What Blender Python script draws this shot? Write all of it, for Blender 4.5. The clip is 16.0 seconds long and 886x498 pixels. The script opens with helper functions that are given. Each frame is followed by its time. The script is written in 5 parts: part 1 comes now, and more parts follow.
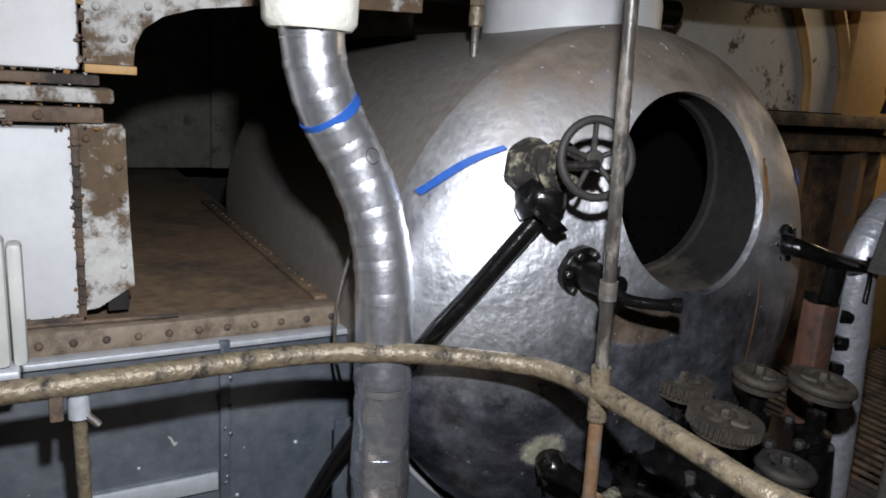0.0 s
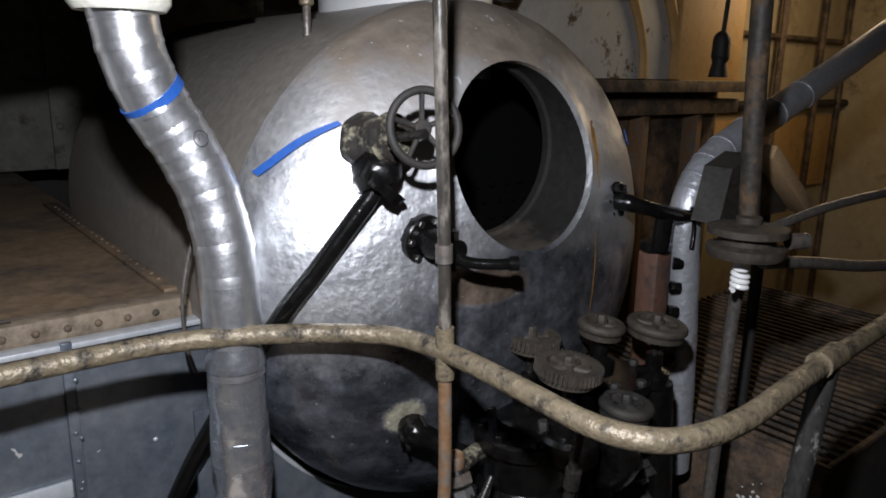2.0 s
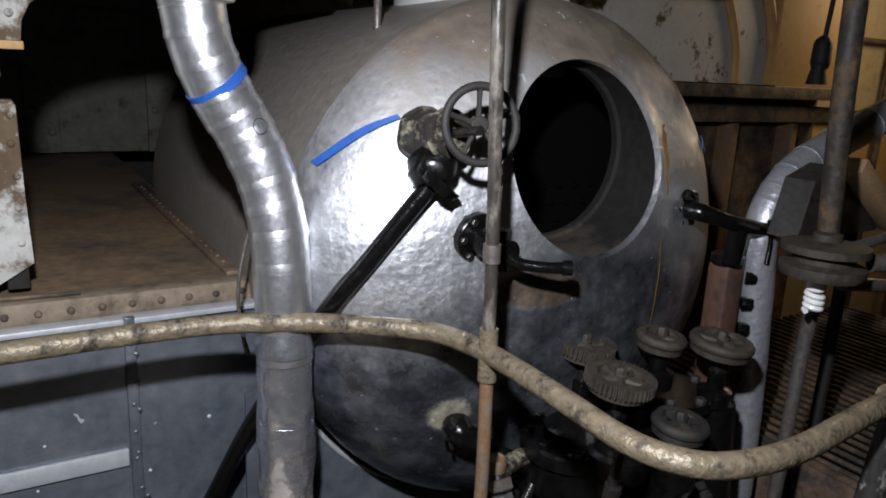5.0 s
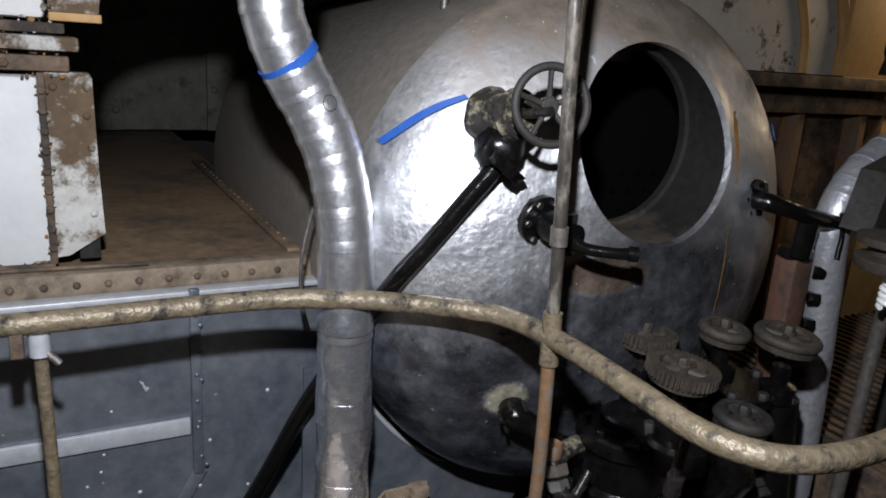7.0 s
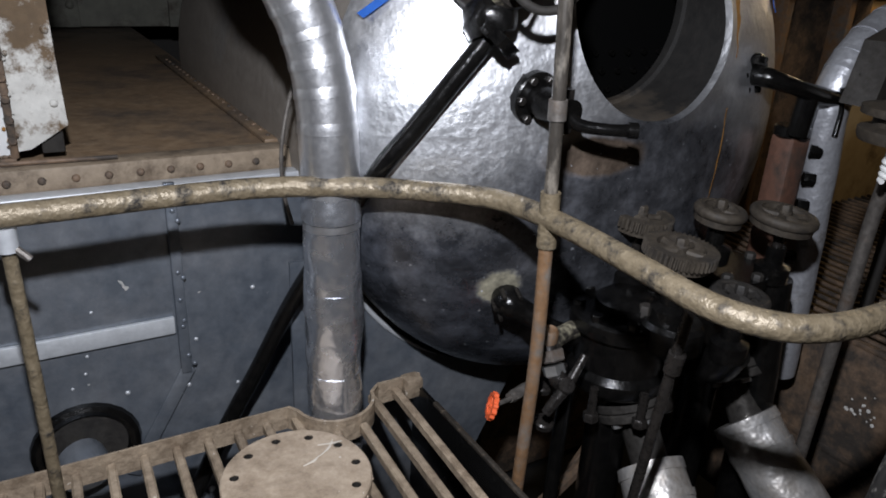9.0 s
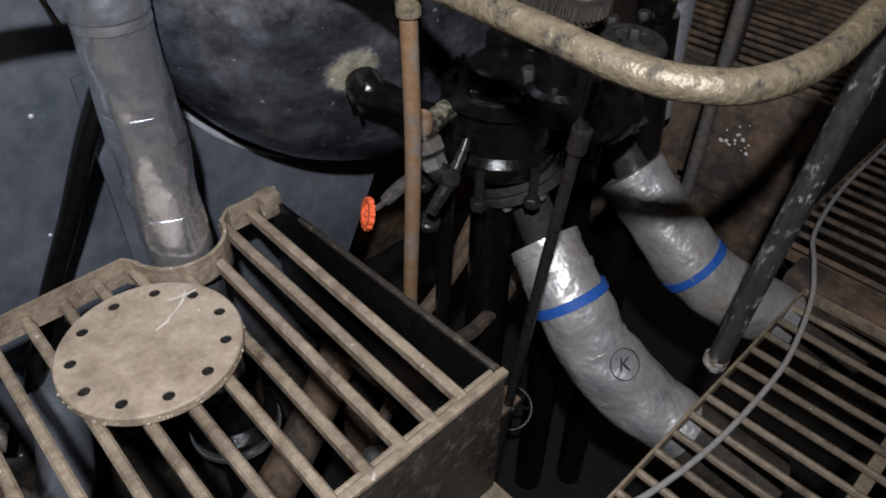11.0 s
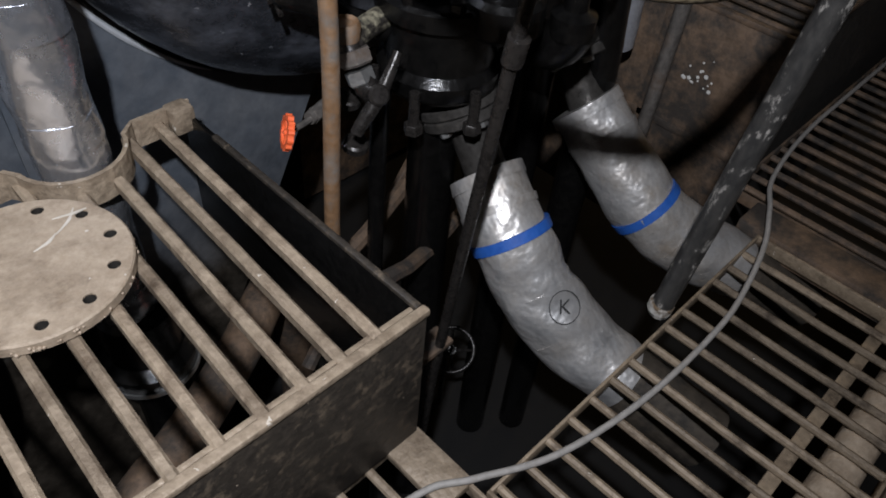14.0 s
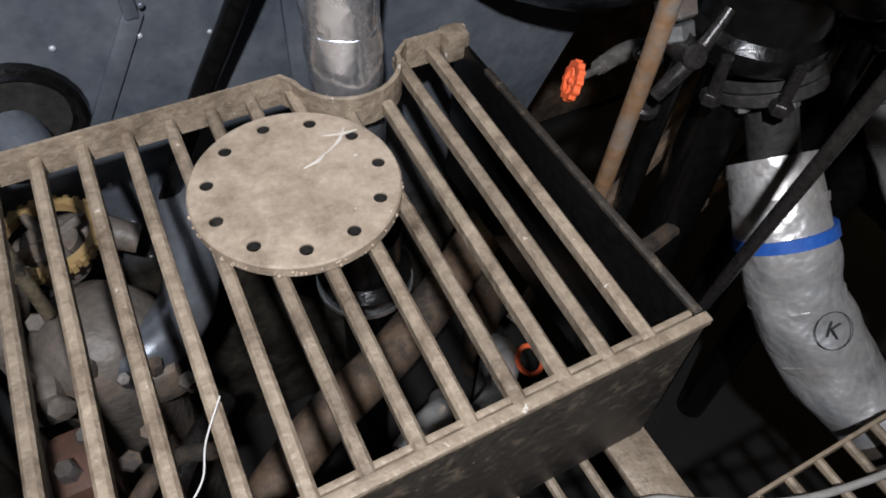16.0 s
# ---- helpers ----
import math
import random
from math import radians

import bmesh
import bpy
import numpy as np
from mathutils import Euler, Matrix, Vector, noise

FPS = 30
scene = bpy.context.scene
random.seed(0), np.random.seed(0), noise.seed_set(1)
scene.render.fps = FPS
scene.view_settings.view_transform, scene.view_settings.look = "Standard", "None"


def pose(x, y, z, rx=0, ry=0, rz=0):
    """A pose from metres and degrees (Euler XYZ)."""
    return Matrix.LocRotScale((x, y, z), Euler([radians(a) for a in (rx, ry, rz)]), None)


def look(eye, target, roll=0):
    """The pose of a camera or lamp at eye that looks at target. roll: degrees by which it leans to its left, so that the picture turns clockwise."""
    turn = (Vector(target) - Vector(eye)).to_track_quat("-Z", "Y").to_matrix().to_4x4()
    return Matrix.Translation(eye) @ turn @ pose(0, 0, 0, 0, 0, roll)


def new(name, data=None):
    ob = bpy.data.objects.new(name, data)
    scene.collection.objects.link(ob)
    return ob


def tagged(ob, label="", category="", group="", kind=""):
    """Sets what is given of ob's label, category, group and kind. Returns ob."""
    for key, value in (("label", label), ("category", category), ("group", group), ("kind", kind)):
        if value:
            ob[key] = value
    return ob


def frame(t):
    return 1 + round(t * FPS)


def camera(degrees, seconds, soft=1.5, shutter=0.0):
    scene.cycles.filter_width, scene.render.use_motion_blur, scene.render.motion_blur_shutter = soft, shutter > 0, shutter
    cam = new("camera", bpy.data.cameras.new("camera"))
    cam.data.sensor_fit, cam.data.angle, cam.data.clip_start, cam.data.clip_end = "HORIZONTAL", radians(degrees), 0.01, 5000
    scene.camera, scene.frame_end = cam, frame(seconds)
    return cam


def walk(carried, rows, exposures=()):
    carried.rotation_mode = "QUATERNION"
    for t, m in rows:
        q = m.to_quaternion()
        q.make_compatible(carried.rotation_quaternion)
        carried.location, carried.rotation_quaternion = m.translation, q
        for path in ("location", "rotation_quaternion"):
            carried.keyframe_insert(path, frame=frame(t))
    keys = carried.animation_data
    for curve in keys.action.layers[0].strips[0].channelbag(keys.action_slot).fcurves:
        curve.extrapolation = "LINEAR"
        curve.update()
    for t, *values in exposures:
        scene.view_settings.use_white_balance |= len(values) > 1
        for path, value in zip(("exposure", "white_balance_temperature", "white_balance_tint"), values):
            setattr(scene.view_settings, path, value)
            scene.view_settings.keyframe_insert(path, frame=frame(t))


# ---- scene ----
cam = camera(62.8, 16.0, soft=1.8)
PATH = [
    (0, (0.078, -0.099, 2.192), (1.042, 1.595, 1.746), 3.7),
    (0.5, (0.124, -0.102, 2.179), (1.034, 1.619, 1.718), 1.8),
    (1, (0.173, -0.140, 2.187), (1.114, 1.555, 1.694), -0.5),
    (1.5, (0.159, -0.178, 2.167), (1.256, 1.424, 1.688), 0.8),
    (2, (0.135, -0.178, 2.175), (1.354, 1.336, 1.704), 1.1),
    (2.5, (0.143, -0.180, 2.189), (1.358, 1.334, 1.711), 2.4),
    (3, (0.170, -0.192, 2.186), (1.365, 1.341, 1.715), 2.3),
    (3.5, (0.182, -0.201, 2.195), (1.365, 1.337, 1.712), 3.4),
    (4, (0.186, -0.210, 2.195), (1.335, 1.353, 1.708), 3.6),
    (4.2, (0.204, -0.204, 2.189), (1.332, 1.373, 1.700), 3.5),
    (6.3, (0.178, -0.194, 2.169), (1.109, 1.512, 1.699), 2.2),
    (6.5, (0.173, -0.190, 2.172), (1.115, 1.507, 1.694), 2.2),
    (7, (0.167, -0.176, 2.156), (1.092, 1.518, 1.632), 3.8),
    (7.5, (0.150, -0.158, 2.146), (0.995, 1.561, 1.570), 3.7),
    (8, (0.149, -0.151, 2.123), (0.949, 1.567, 1.485), 2.7),
    (8.2, (0.146, -0.153, 2.116), (0.978, 1.542, 1.455), 2.9),
    (10.3, (0.268, 0.035, 2.037), (1.336, 1.393, 1.028), 1.7),
    (10.5, (0.284, 0.063, 2.028), (1.367, 1.359, 0.958), 1.5),
    (11, (0.312, 0.110, 2.006), (1.387, 1.185, 0.707), 1.1),
    (11.5, (0.363, 0.095, 1.976), (1.466, 1.109, 0.651), -0.3),
    (12, (0.432, 0.027, 1.935), (1.519, 1.026, 0.585), -2.0),
    (12.5, (0.458, 0.013, 1.915), (1.549, 1.000, 0.560), -3.5),
    (13, (0.458, 0.029, 1.914), (1.542, 1.000, 0.541), -0.6),
    (13.5, (0.444, 0.060, 1.911), (1.508, 1.000, 0.503), 3.1),
    (14, (0.415, 0.112, 1.912), (1.484, 1.042, 0.501), 5.9),
    (14.5, (0.361, 0.174, 1.903), (1.428, 1.076, 0.471), 11.1),
    (15, (0.353, 0.207, 1.878), (1.180, 1.180, 0.339), 7.8),
    (15.5, (0.363, 0.232, 1.880), (1.011, 1.294, 0.314), 3.9),
    (16, (0.358, 0.310, 1.858), (1.008, 1.368, 0.290), 4.4),
]
walk(cam, [(t, look(eye, target, roll)) for t, eye, target, roll in PATH],
     exposures=[(0.0, 0.0), (8.2, -0.05), (10.3, 0.1), (11.5, 0.1), (13.0, 0.12), (14.0, 0.12), (15.0, 0.3), (16.0, 0.36)])

# ---- light: one hand lamp carried just above the camera, an added unseen warm fill, a faint indoor glow from the engine room ----
world = bpy.data.worlds.new("engine_room_air")
scene.world = world
world.use_nodes = True
world.node_tree.nodes["Background"].inputs[0].default_value = (1.0, 0.93, 0.84, 1)
world.node_tree.nodes["Background"].inputs[1].default_value = 0.006


def point_lamp(name, place, watts, colour, radius):
    data = bpy.data.lights.new(name, "POINT")
    data.energy, data.color, data.shadow_soft_size = watts, colour, radius
    ob = new(name, data)
    ob.location = place
    return ob


beam = bpy.data.lights.new("head_lamp_light", "SPOT")
beam.energy, beam.color, beam.shadow_soft_size = 172.0, (0.92, 0.948, 1.04), 0.03
beam.spot_size, beam.spot_blend = radians(130), 1.0
new("head_lamp_light", beam).matrix_world = look((0.18, 0.0, 2.52), (0.80, 1.1, 1.45))
# Unseen warm fill, added to brighten the plating in the far corner.
point_lamp("unseen_warm_fill_light", (4.7, 1.65, 2.8), 26.0, (1.0, 0.76, 0.48), 0.30)


# ---- materials ----
def ramp(nt, fac, stops):
    node = nt.nodes.new("ShaderNodeValToRGB")
    while len(node.color_ramp.elements) < len(stops):
        node.color_ramp.elements.new(0.5)
    for e, (p, c) in zip(node.color_ramp.elements, stops):
        e.position, e.color = p, (*c, 1) if len(c) == 3 else c
    nt.links.new(fac, node.inputs[0])
    return node.outputs[0]


def noise_tex(nt, coords, scale, detail=6, rough=0.6, stretch=(1, 1, 1)):
    mp = nt.nodes.new("ShaderNodeMapping")
    mp.inputs["Scale"].default_value = stretch
    nt.links.new(coords, mp.inputs[0])
    n = nt.nodes.new("ShaderNodeTexNoise")
    n.inputs["Scale"].default_value, n.inputs["Detail"].default_value = scale, detail
    n.inputs["Roughness"].default_value = rough
    nt.links.new(mp.outputs[0], n.inputs["Vector"])
    return n.outputs["Fac"]


def fleck_mix(nt, geo, col, amount, colour, scale):
    """Small ragged pale chips scattered over a colour."""
    vo = nt.nodes.new("ShaderNodeTexVoronoi")
    vo.inputs["Scale"].default_value = scale
    wob = nt.nodes.new("ShaderNodeVectorMath")
    wob.operation = "MULTIPLY_ADD"
    ns = nt.nodes.new("ShaderNodeTexNoise")
    ns.inputs["Scale"].default_value = scale * 2.5
    nt.links.new(geo, ns.inputs["Vector"])
    nt.links.new(ns.outputs["Color"], wob.inputs[0])
    wob.inputs[1].default_value = (0.9 / scale,) * 3
    nt.links.new(geo, wob.inputs[2])
    nt.links.new(wob.outputs[0], vo.inputs["Vector"])
    sepc = nt.nodes.new("ShaderNodeSeparateColor")
    nt.links.new(vo.outputs["Color"], sepc.inputs[0])
    reach = nt.nodes.new("ShaderNodeMath")
    reach.operation = "MULTIPLY_ADD"
    nt.links.new(sepc.outputs[0], reach.inputs[0])
    reach.inputs[1].default_value, reach.inputs[2].default_value = amount, 0.01 - amount * 0.45
    less = nt.nodes.new("ShaderNodeMath")
    less.operation = "LESS_THAN"
    nt.links.new(vo.outputs["Distance"], less.inputs[0])
    nt.links.new(reach.outputs[0], less.inputs[1])
    mf = nt.nodes.new("ShaderNodeMixRGB")
    nt.links.new(less.outputs[0], mf.inputs[0])
    nt.links.new(col, mf.inputs[1])
    mf.inputs[2].default_value = (*colour, 1)
    return mf.outputs[0]


def add_flecks(m, amount, colour, scale):
    nt = m.node_tree
    b = nt.nodes["Principled BSDF"]
    geo = nt.nodes.new("ShaderNodeNewGeometry").outputs["Position"]
    nt.links.new(fleck_mix(nt, geo, b.inputs["Base Color"].links[0].from_socket, amount, colour, scale), b.inputs["Base Color"])


def surface(name, base, base2, stain=None, cover=0.5, metal=0.0, rough=0.5, rough2=None, grain=40.0, patch=6.0,
            bump=0.3, bump_scale=60.0, lumps=0.0, lump_scale=12.0, metal_stain=0.0, vary=0.0, stretch=(1, 1, 1), edge=0.08,
            streak=0.0, stain_rough=0.8, flecks=0.0, fleck=(0.62, 0.62, 0.60), fleck_scale=16.0):
    """A worn surface: two base tones in a fine grain, a stain in patches, fine relief and broad lumps."""
    m = bpy.data.materials.new(name)
    m.use_nodes = True
    nt = m.node_tree
    bsdf = nt.nodes["Principled BSDF"]
    geo = nt.nodes.new("ShaderNodeNewGeometry").outputs["Position"]
    fine = noise_tex(nt, geo, grain, 8, 0.65, stretch)
    col = ramp(nt, fine, [(0.3, base), (0.7, base2)])
    rgh = ramp(nt, fine, [(0.25, (rough,) * 3), (0.75, ((rough2 if rough2 is not None else rough + 0.12),) * 3)])
    met = None
    if stain:
        big = noise_tex(nt, geo, patch, 10, 0.72, (1, 1, 0.25) if streak else stretch)
        mask = ramp(nt, big, [(1 - cover - edge, (0, 0, 0)), (1 - cover + edge, (1, 1, 1))])
        mix = nt.nodes.new("ShaderNodeMixRGB")
        nt.links.new(mask, mix.inputs[0])
        nt.links.new(col, mix.inputs[1])
        tone = noise_tex(nt, geo, grain * 0.6, 6, 0.7)
        nt.links.new(ramp(nt, tone, [(0.3, tuple(0.55 * c for c in stain)), (0.7, stain)]), mix.inputs[2])
        col = mix.outputs[0]
        mr = nt.nodes.new("ShaderNodeMixRGB")
        nt.links.new(mask, mr.inputs[0])
        nt.links.new(rgh, mr.inputs[1])
        mr.inputs[2].default_value = (stain_rough,) * 3 + (1,)
        rgh = mr.outputs[0]
        if metal:
            mm = nt.nodes.new("ShaderNodeMixRGB")
            nt.links.new(mask, mm.inputs[0])
            mm.inputs[1].default_value = (metal,) * 3 + (1,)
            mm.inputs[2].default_value = (metal_stain,) * 3 + (1,)
            met = mm.outputs[0]
    if vary:
        info = nt.nodes.new("ShaderNodeObjectInfo")
        hs = nt.nodes.new("ShaderNodeHueSaturation")
        nt.links.new(ramp(nt, info.outputs["Random"], [(0, (1 - vary,) * 3), (1, (1 + vary,) * 3)]), hs.inputs["Value"])
        nt.links.new(col, hs.inputs["Color"])
        col = hs.outputs[0]
    if flecks:
        col = fleck_mix(nt, geo, col, flecks, fleck, fleck_scale)
    nt.links.new(col, bsdf.inputs["Base Color"])
    nt.links.new(rgh, bsdf.inputs["Roughness"])
    if met is not None:
        nt.links.new(met, bsdf.inputs["Metallic"])
    else:
        bsdf.inputs["Metallic"].default_value = metal
    b1 = nt.nodes.new("ShaderNodeBump")
    b1.inputs["Strength"].default_value, b1.inputs["Distance"].default_value = bump, 0.004
    nt.links.new(noise_tex(nt, geo, bump_scale, 6, 0.6, stretch), b1.inputs["Height"])
    last = b1
    if lumps:
        b2 = nt.nodes.new("ShaderNodeBump")
        b2.inputs["Strength"].default_value, b2.inputs["Distance"].default_value = lumps, 0.02
        nt.links.new(noise_tex(nt, geo, lump_scale, 3, 0.5, stretch), b2.inputs["Height"])
        nt.links.new(b1.outputs[0], b2.inputs["Normal"])
        last = b2
    nt.links.new(last.outputs[0], bsdf.inputs["Normal"])
    return m


def plain(name, colour, rough=0.5, metal=0.0):
    m = bpy.data.materials.new(name)
    m.use_nodes = True
    b = m.node_tree.nodes["Principled BSDF"]
    b.inputs["Base Color"].default_value = (*colour, 1)
    b.inputs["Roughness"].default_value, b.inputs["Metallic"].default_value = rough, metal
    return m


ALU = surface("aluminium_paint", (0.60, 0.61, 0.63), (0.78, 0.79, 0.81), stain=(0.50, 0.50, 0.50), cover=0.36, metal=0.93,
              rough=0.36, rough2=0.46, grain=80, patch=6.0, bump=0.34, bump_scale=60, lumps=0.26, lump_scale=16, metal_stain=0.9,
              stain_rough=0.5)
ALU_DUSTY = surface("dusty_aluminium_paint", (0.23, 0.205, 0.178), (0.32, 0.29, 0.255), stain=(0.40, 0.385, 0.365), cover=0.36, metal=0.4,
                    rough=0.45, grain=40, patch=2.5, bump=0.2, bump_scale=40, lumps=0.1, lump_scale=6, metal_stain=0.5, stain_rough=0.45)
FOIL = surface("foil_lagging", (0.66, 0.67, 0.69), (0.78, 0.78, 0.79), stain=(0.46, 0.44, 0.41), cover=0.26, metal=0.92, rough=0.29,
               rough2=0.38, grain=60, patch=7, bump=0.12, bump_scale=60, lumps=0.22, lump_scale=9, metal_stain=0.8, stain_rough=0.45)
FOIL_DULL = surface("dusty_foil_lagging", (0.62, 0.62, 0.62), (0.76, 0.76, 0.75), stain=(0.33, 0.285, 0.235), cover=0.48, edge=0.16, metal=0.82,
                    rough=0.27, rough2=0.38, grain=60, patch=5, bump=0.2, bump_scale=50, lumps=0.75, lump_scale=12, metal_stain=0.3, stain_rough=0.45)
FOIL_CRUMPLED = surface("crumpled_foil_lagging", (0.58, 0.60, 0.64), (0.72, 0.74, 0.78), stain=(0.48, 0.50, 0.54), cover=0.36, metal=0.9, rough=0.22,
                        rough2=0.3, grain=30, patch=4, bump=0.1, bump_scale=40, lumps=0.7, lump_scale=9, metal_stain=0.88, stain_rough=0.32)
FOIL_GREY = surface("grimy_foil_lagging", (0.42, 0.43, 0.46), (0.56, 0.57, 0.60), stain=(0.20, 0.18, 0.16), cover=0.34, metal=0.6, rough=0.36,
                    grain=110, patch=9, bump=0.25, bump_scale=70, lumps=0.3, lump_scale=24, metal_stain=0.5)
PLATE = surface("grey_painted_plate", (0.105, 0.122, 0.146), (0.175, 0.198, 0.228), stain=(0.28, 0.29, 0.305), cover=0.42, edge=0.14, metal=0.5,
                rough=0.26, rough2=0.42, grain=26, patch=3.2, bump=0.2, bump_scale=60, lumps=0.22, lump_scale=7, metal_stain=0.4, stain_rough=0.42,
                flecks=0.13, fleck_scale=11)
PLATE_EDGE = surface("grey_plate_flange", (0.46, 0.48, 0.50), (0.60, 0.62, 0.64), stain=(0.26, 0.22, 0.17), cover=0.24, metal=0.4,
                     rough=0.4, grain=40, patch=5, bump=0.2)
BROWN = surface("brown_rusted_top", (0.13, 0.085, 0.05), (0.20, 0.14, 0.085), stain=(0.09, 0.065, 0.045), cover=0.45, rough=0.42,
                rough2=0.7, grain=35, patch=3, bump=0.4, bump_scale=50, lumps=0.2, flecks=0.11, fleck=(0.38, 0.32, 0.24), fleck_scale=8)
EDGE_RUST = surface("weathered_angle_iron", (0.17, 0.13, 0.09), (0.26, 0.205, 0.145), stain=(0.085, 0.058, 0.036), cover=0.42, rough=0.55, grain=40, patch=9, bump=0.4)
WHITE = surface("rusty_white_paint", (0.72, 0.72, 0.70), (0.82, 0.82, 0.80), stain=(0.20, 0.13, 0.07), cover=0.29, rough=0.45,
                grain=12, patch=7, bump=0.25, lumps=0.1, edge=0.04)
HULL = surface("rust_blotched_hull_paint", (0.36, 0.35, 0.33), (0.46, 0.45, 0.42), stain=(0.12, 0.085, 0.045), cover=0.43, rough=0.5,
               grain=14, patch=7, bump=0.3, edge=0.03)
SOOT = surface("brown_soot", (0.022, 0.018, 0.015), (0.05, 0.042, 0.034), stain=(0.10, 0.08, 0.06), cover=0.33, rough=0.55, grain=40, patch=5, bump=0.4)
NECK = surface("near_black_manhole_wall", (0.006, 0.0055, 0.005), (0.012, 0.0105, 0.009), stain=(0.022, 0.018, 0.014), cover=0.34, metal=0.1, rough=0.65, grain=40, patch=6, bump=0.3)
BILGE = surface("matt_black_bilge_plate", (0.004, 0.0038, 0.0035), (0.010, 0.009, 0.008), stain=(0.012, 0.010, 0.008), cover=0.35, rough=0.75, grain=20, patch=4, bump=0.3)
# The drum opening's darkness is put into this near-black, almost glossless colour.
DEEP = plain("drum_opening_dark", (0.003, 0.003, 0.003), 0.9)
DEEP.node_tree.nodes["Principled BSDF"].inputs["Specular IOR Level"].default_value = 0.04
STREAK = surface("orange_rust_streak", (0.22, 0.10, 0.02), (0.34, 0.17, 0.04), stain=(0.12, 0.06, 0.02), cover=0.4, rough=0.7, grain=60, patch=20)
WHITE_CLEAN = surface("white_paint", (0.57, 0.575, 0.57), (0.68, 0.685, 0.675), stain=(0.42, 0.38, 0.31), cover=0.24, rough=0.4,
                      grain=10, patch=5, bump=0.2, edge=0.07, flecks=0.12, fleck=(0.20, 0.15, 0.09), fleck_scale=13)
CABINET = surface("pale_grey_enamel", (0.40, 0.40, 0.37), (0.50, 0.50, 0.46), stain=(0.28, 0.25, 0.2), cover=0.25, rough=0.45, grain=14, patch=8, bump=0.15)
WHITE_OLD = surface("flaking_white_paint", (0.40, 0.39, 0.36), (0.55, 0.54, 0.50), stain=(0.13, 0.085, 0.045), cover=0.52, rough=0.6,
                    grain=25, patch=9, bump=0.5, lumps=0.3, edge=0.05)
ORANGE = surface("ochre_painted_steel", (0.42, 0.24, 0.08), (0.52, 0.32, 0.13), stain=(0.18, 0.10, 0.05), cover=0.36, rough=0.55,
                 grain=20, patch=5, bump=0.25)
CREAM = surface("cream_painted_bulkhead", (0.36, 0.28, 0.16), (0.45, 0.36, 0.22), stain=(0.15, 0.10, 0.06), cover=0.36, rough=0.6,
                grain=15, patch=2.5, bump=0.2)
RUST = surface("rusted_iron", (0.10, 0.065, 0.04), (0.19, 0.125, 0.08), stain=(0.05, 0.04, 0.032), cover=0.5, metal=0.1, rough=0.6,
               grain=45, patch=8, bump=0.5, lumps=0.3)
RUST_RED = surface("red_lead_iron", (0.075, 0.036, 0.023), (0.12, 0.055, 0.034), stain=(0.05, 0.035, 0.026), cover=0.45, rough=0.6,
                   grain=45, patch=9, bump=0.5)
RUST_PIPE = surface("rusted_pipe", (0.16, 0.088, 0.042), (0.25, 0.145, 0.075), stain=(0.17, 0.145, 0.12), cover=0.45, metal=0.2, rough=0.5,
                    grain=70, patch=12, bump=0.4)
GREY_PIPE = surface("worn_steel_pipe", (0.11, 0.10, 0.09), (0.22, 0.20, 0.18), stain=(0.09, 0.06, 0.04), cover=0.4, metal=0.6, rough=0.4,
                    grain=60, patch=14, bump=0.4, metal_stain=0.1)
RAIL = surface("worn_painted_rail", (0.145, 0.115, 0.072), (0.235, 0.19, 0.125), stain=(0.022, 0.018, 0.014), edge=0.06, cover=0.43, metal=0.25, rough=0.34,
               rough2=0.5, grain=60, patch=20, bump=0.5, bump_scale=80, lumps=0.25, lump_scale=40, flecks=0.07, fleck=(0.42, 0.36, 0.26), fleck_scale=34)
GRATE = surface("dusty_beige_grating", (0.235, 0.182, 0.127), (0.36, 0.285, 0.205), stain=(0.12, 0.08, 0.048), cover=0.42, edge=0.12, metal=0.1,
                rough=0.38, rough2=0.6, grain=60, patch=13, bump=0.5, bump_scale=90, lumps=0.3, lump_scale=40, vary=0.14, flecks=0.2, fleck=(0.55, 0.49, 0.41), fleck_scale=30)
GRATE_DARK = surface("dirty_floor_grating", (0.17, 0.13, 0.088), (0.27, 0.21, 0.145), stain=(0.085, 0.06, 0.038), cover=0.44, metal=0.15,
                     rough=0.45, grain=60, patch=14, bump=0.5, vary=0.25, flecks=0.14, fleck=(0.5, 0.45, 0.38), fleck_scale=26)
BOX_SIDE = surface("stained_box_plate", (0.020, 0.017, 0.014), (0.050, 0.040, 0.030), stain=(0.22, 0.165, 0.11), cover=0.38, metal=0.1,
                   rough=0.5, grain=70, patch=34, bump=0.6, lumps=0.2, edge=0.10, flecks=0.12, fleck=(0.40, 0.33, 0.25), fleck_scale=40)
BLACK = surface("oily_black_iron", (0.003, 0.003, 0.003), (0.008, 0.0075, 0.007), stain=(0.014, 0.0115, 0.009), cover=0.28, metal=0.2,
                rough=0.13, rough2=0.28, grain=50, patch=9, bump=0.35)
BLACK_MATT = surface("soot_and_shade_black", (0.012, 0.0105, 0.0095), (0.028, 0.025, 0.021), stain=(0.06, 0.048, 0.036), cover=0.36, rough=0.6,
                     grain=50, patch=8, bump=0.4)
IRON_GREY = surface("worn_grey_iron", (0.050, 0.046, 0.042), (0.10, 0.094, 0.086), stain=(0.05, 0.04, 0.03), cover=0.36, metal=0.6, rough=0.25, grain=60, patch=14, bump=0.35, metal_stain=0.2)
IRON_DUST = surface("dust_covered_cast_iron", (0.030, 0.024, 0.018), (0.066, 0.053, 0.038), stain=(0.018, 0.015, 0.012), cover=0.42, metal=0.1,
                    rough=0.6, grain=60, patch=18, bump=0.5)
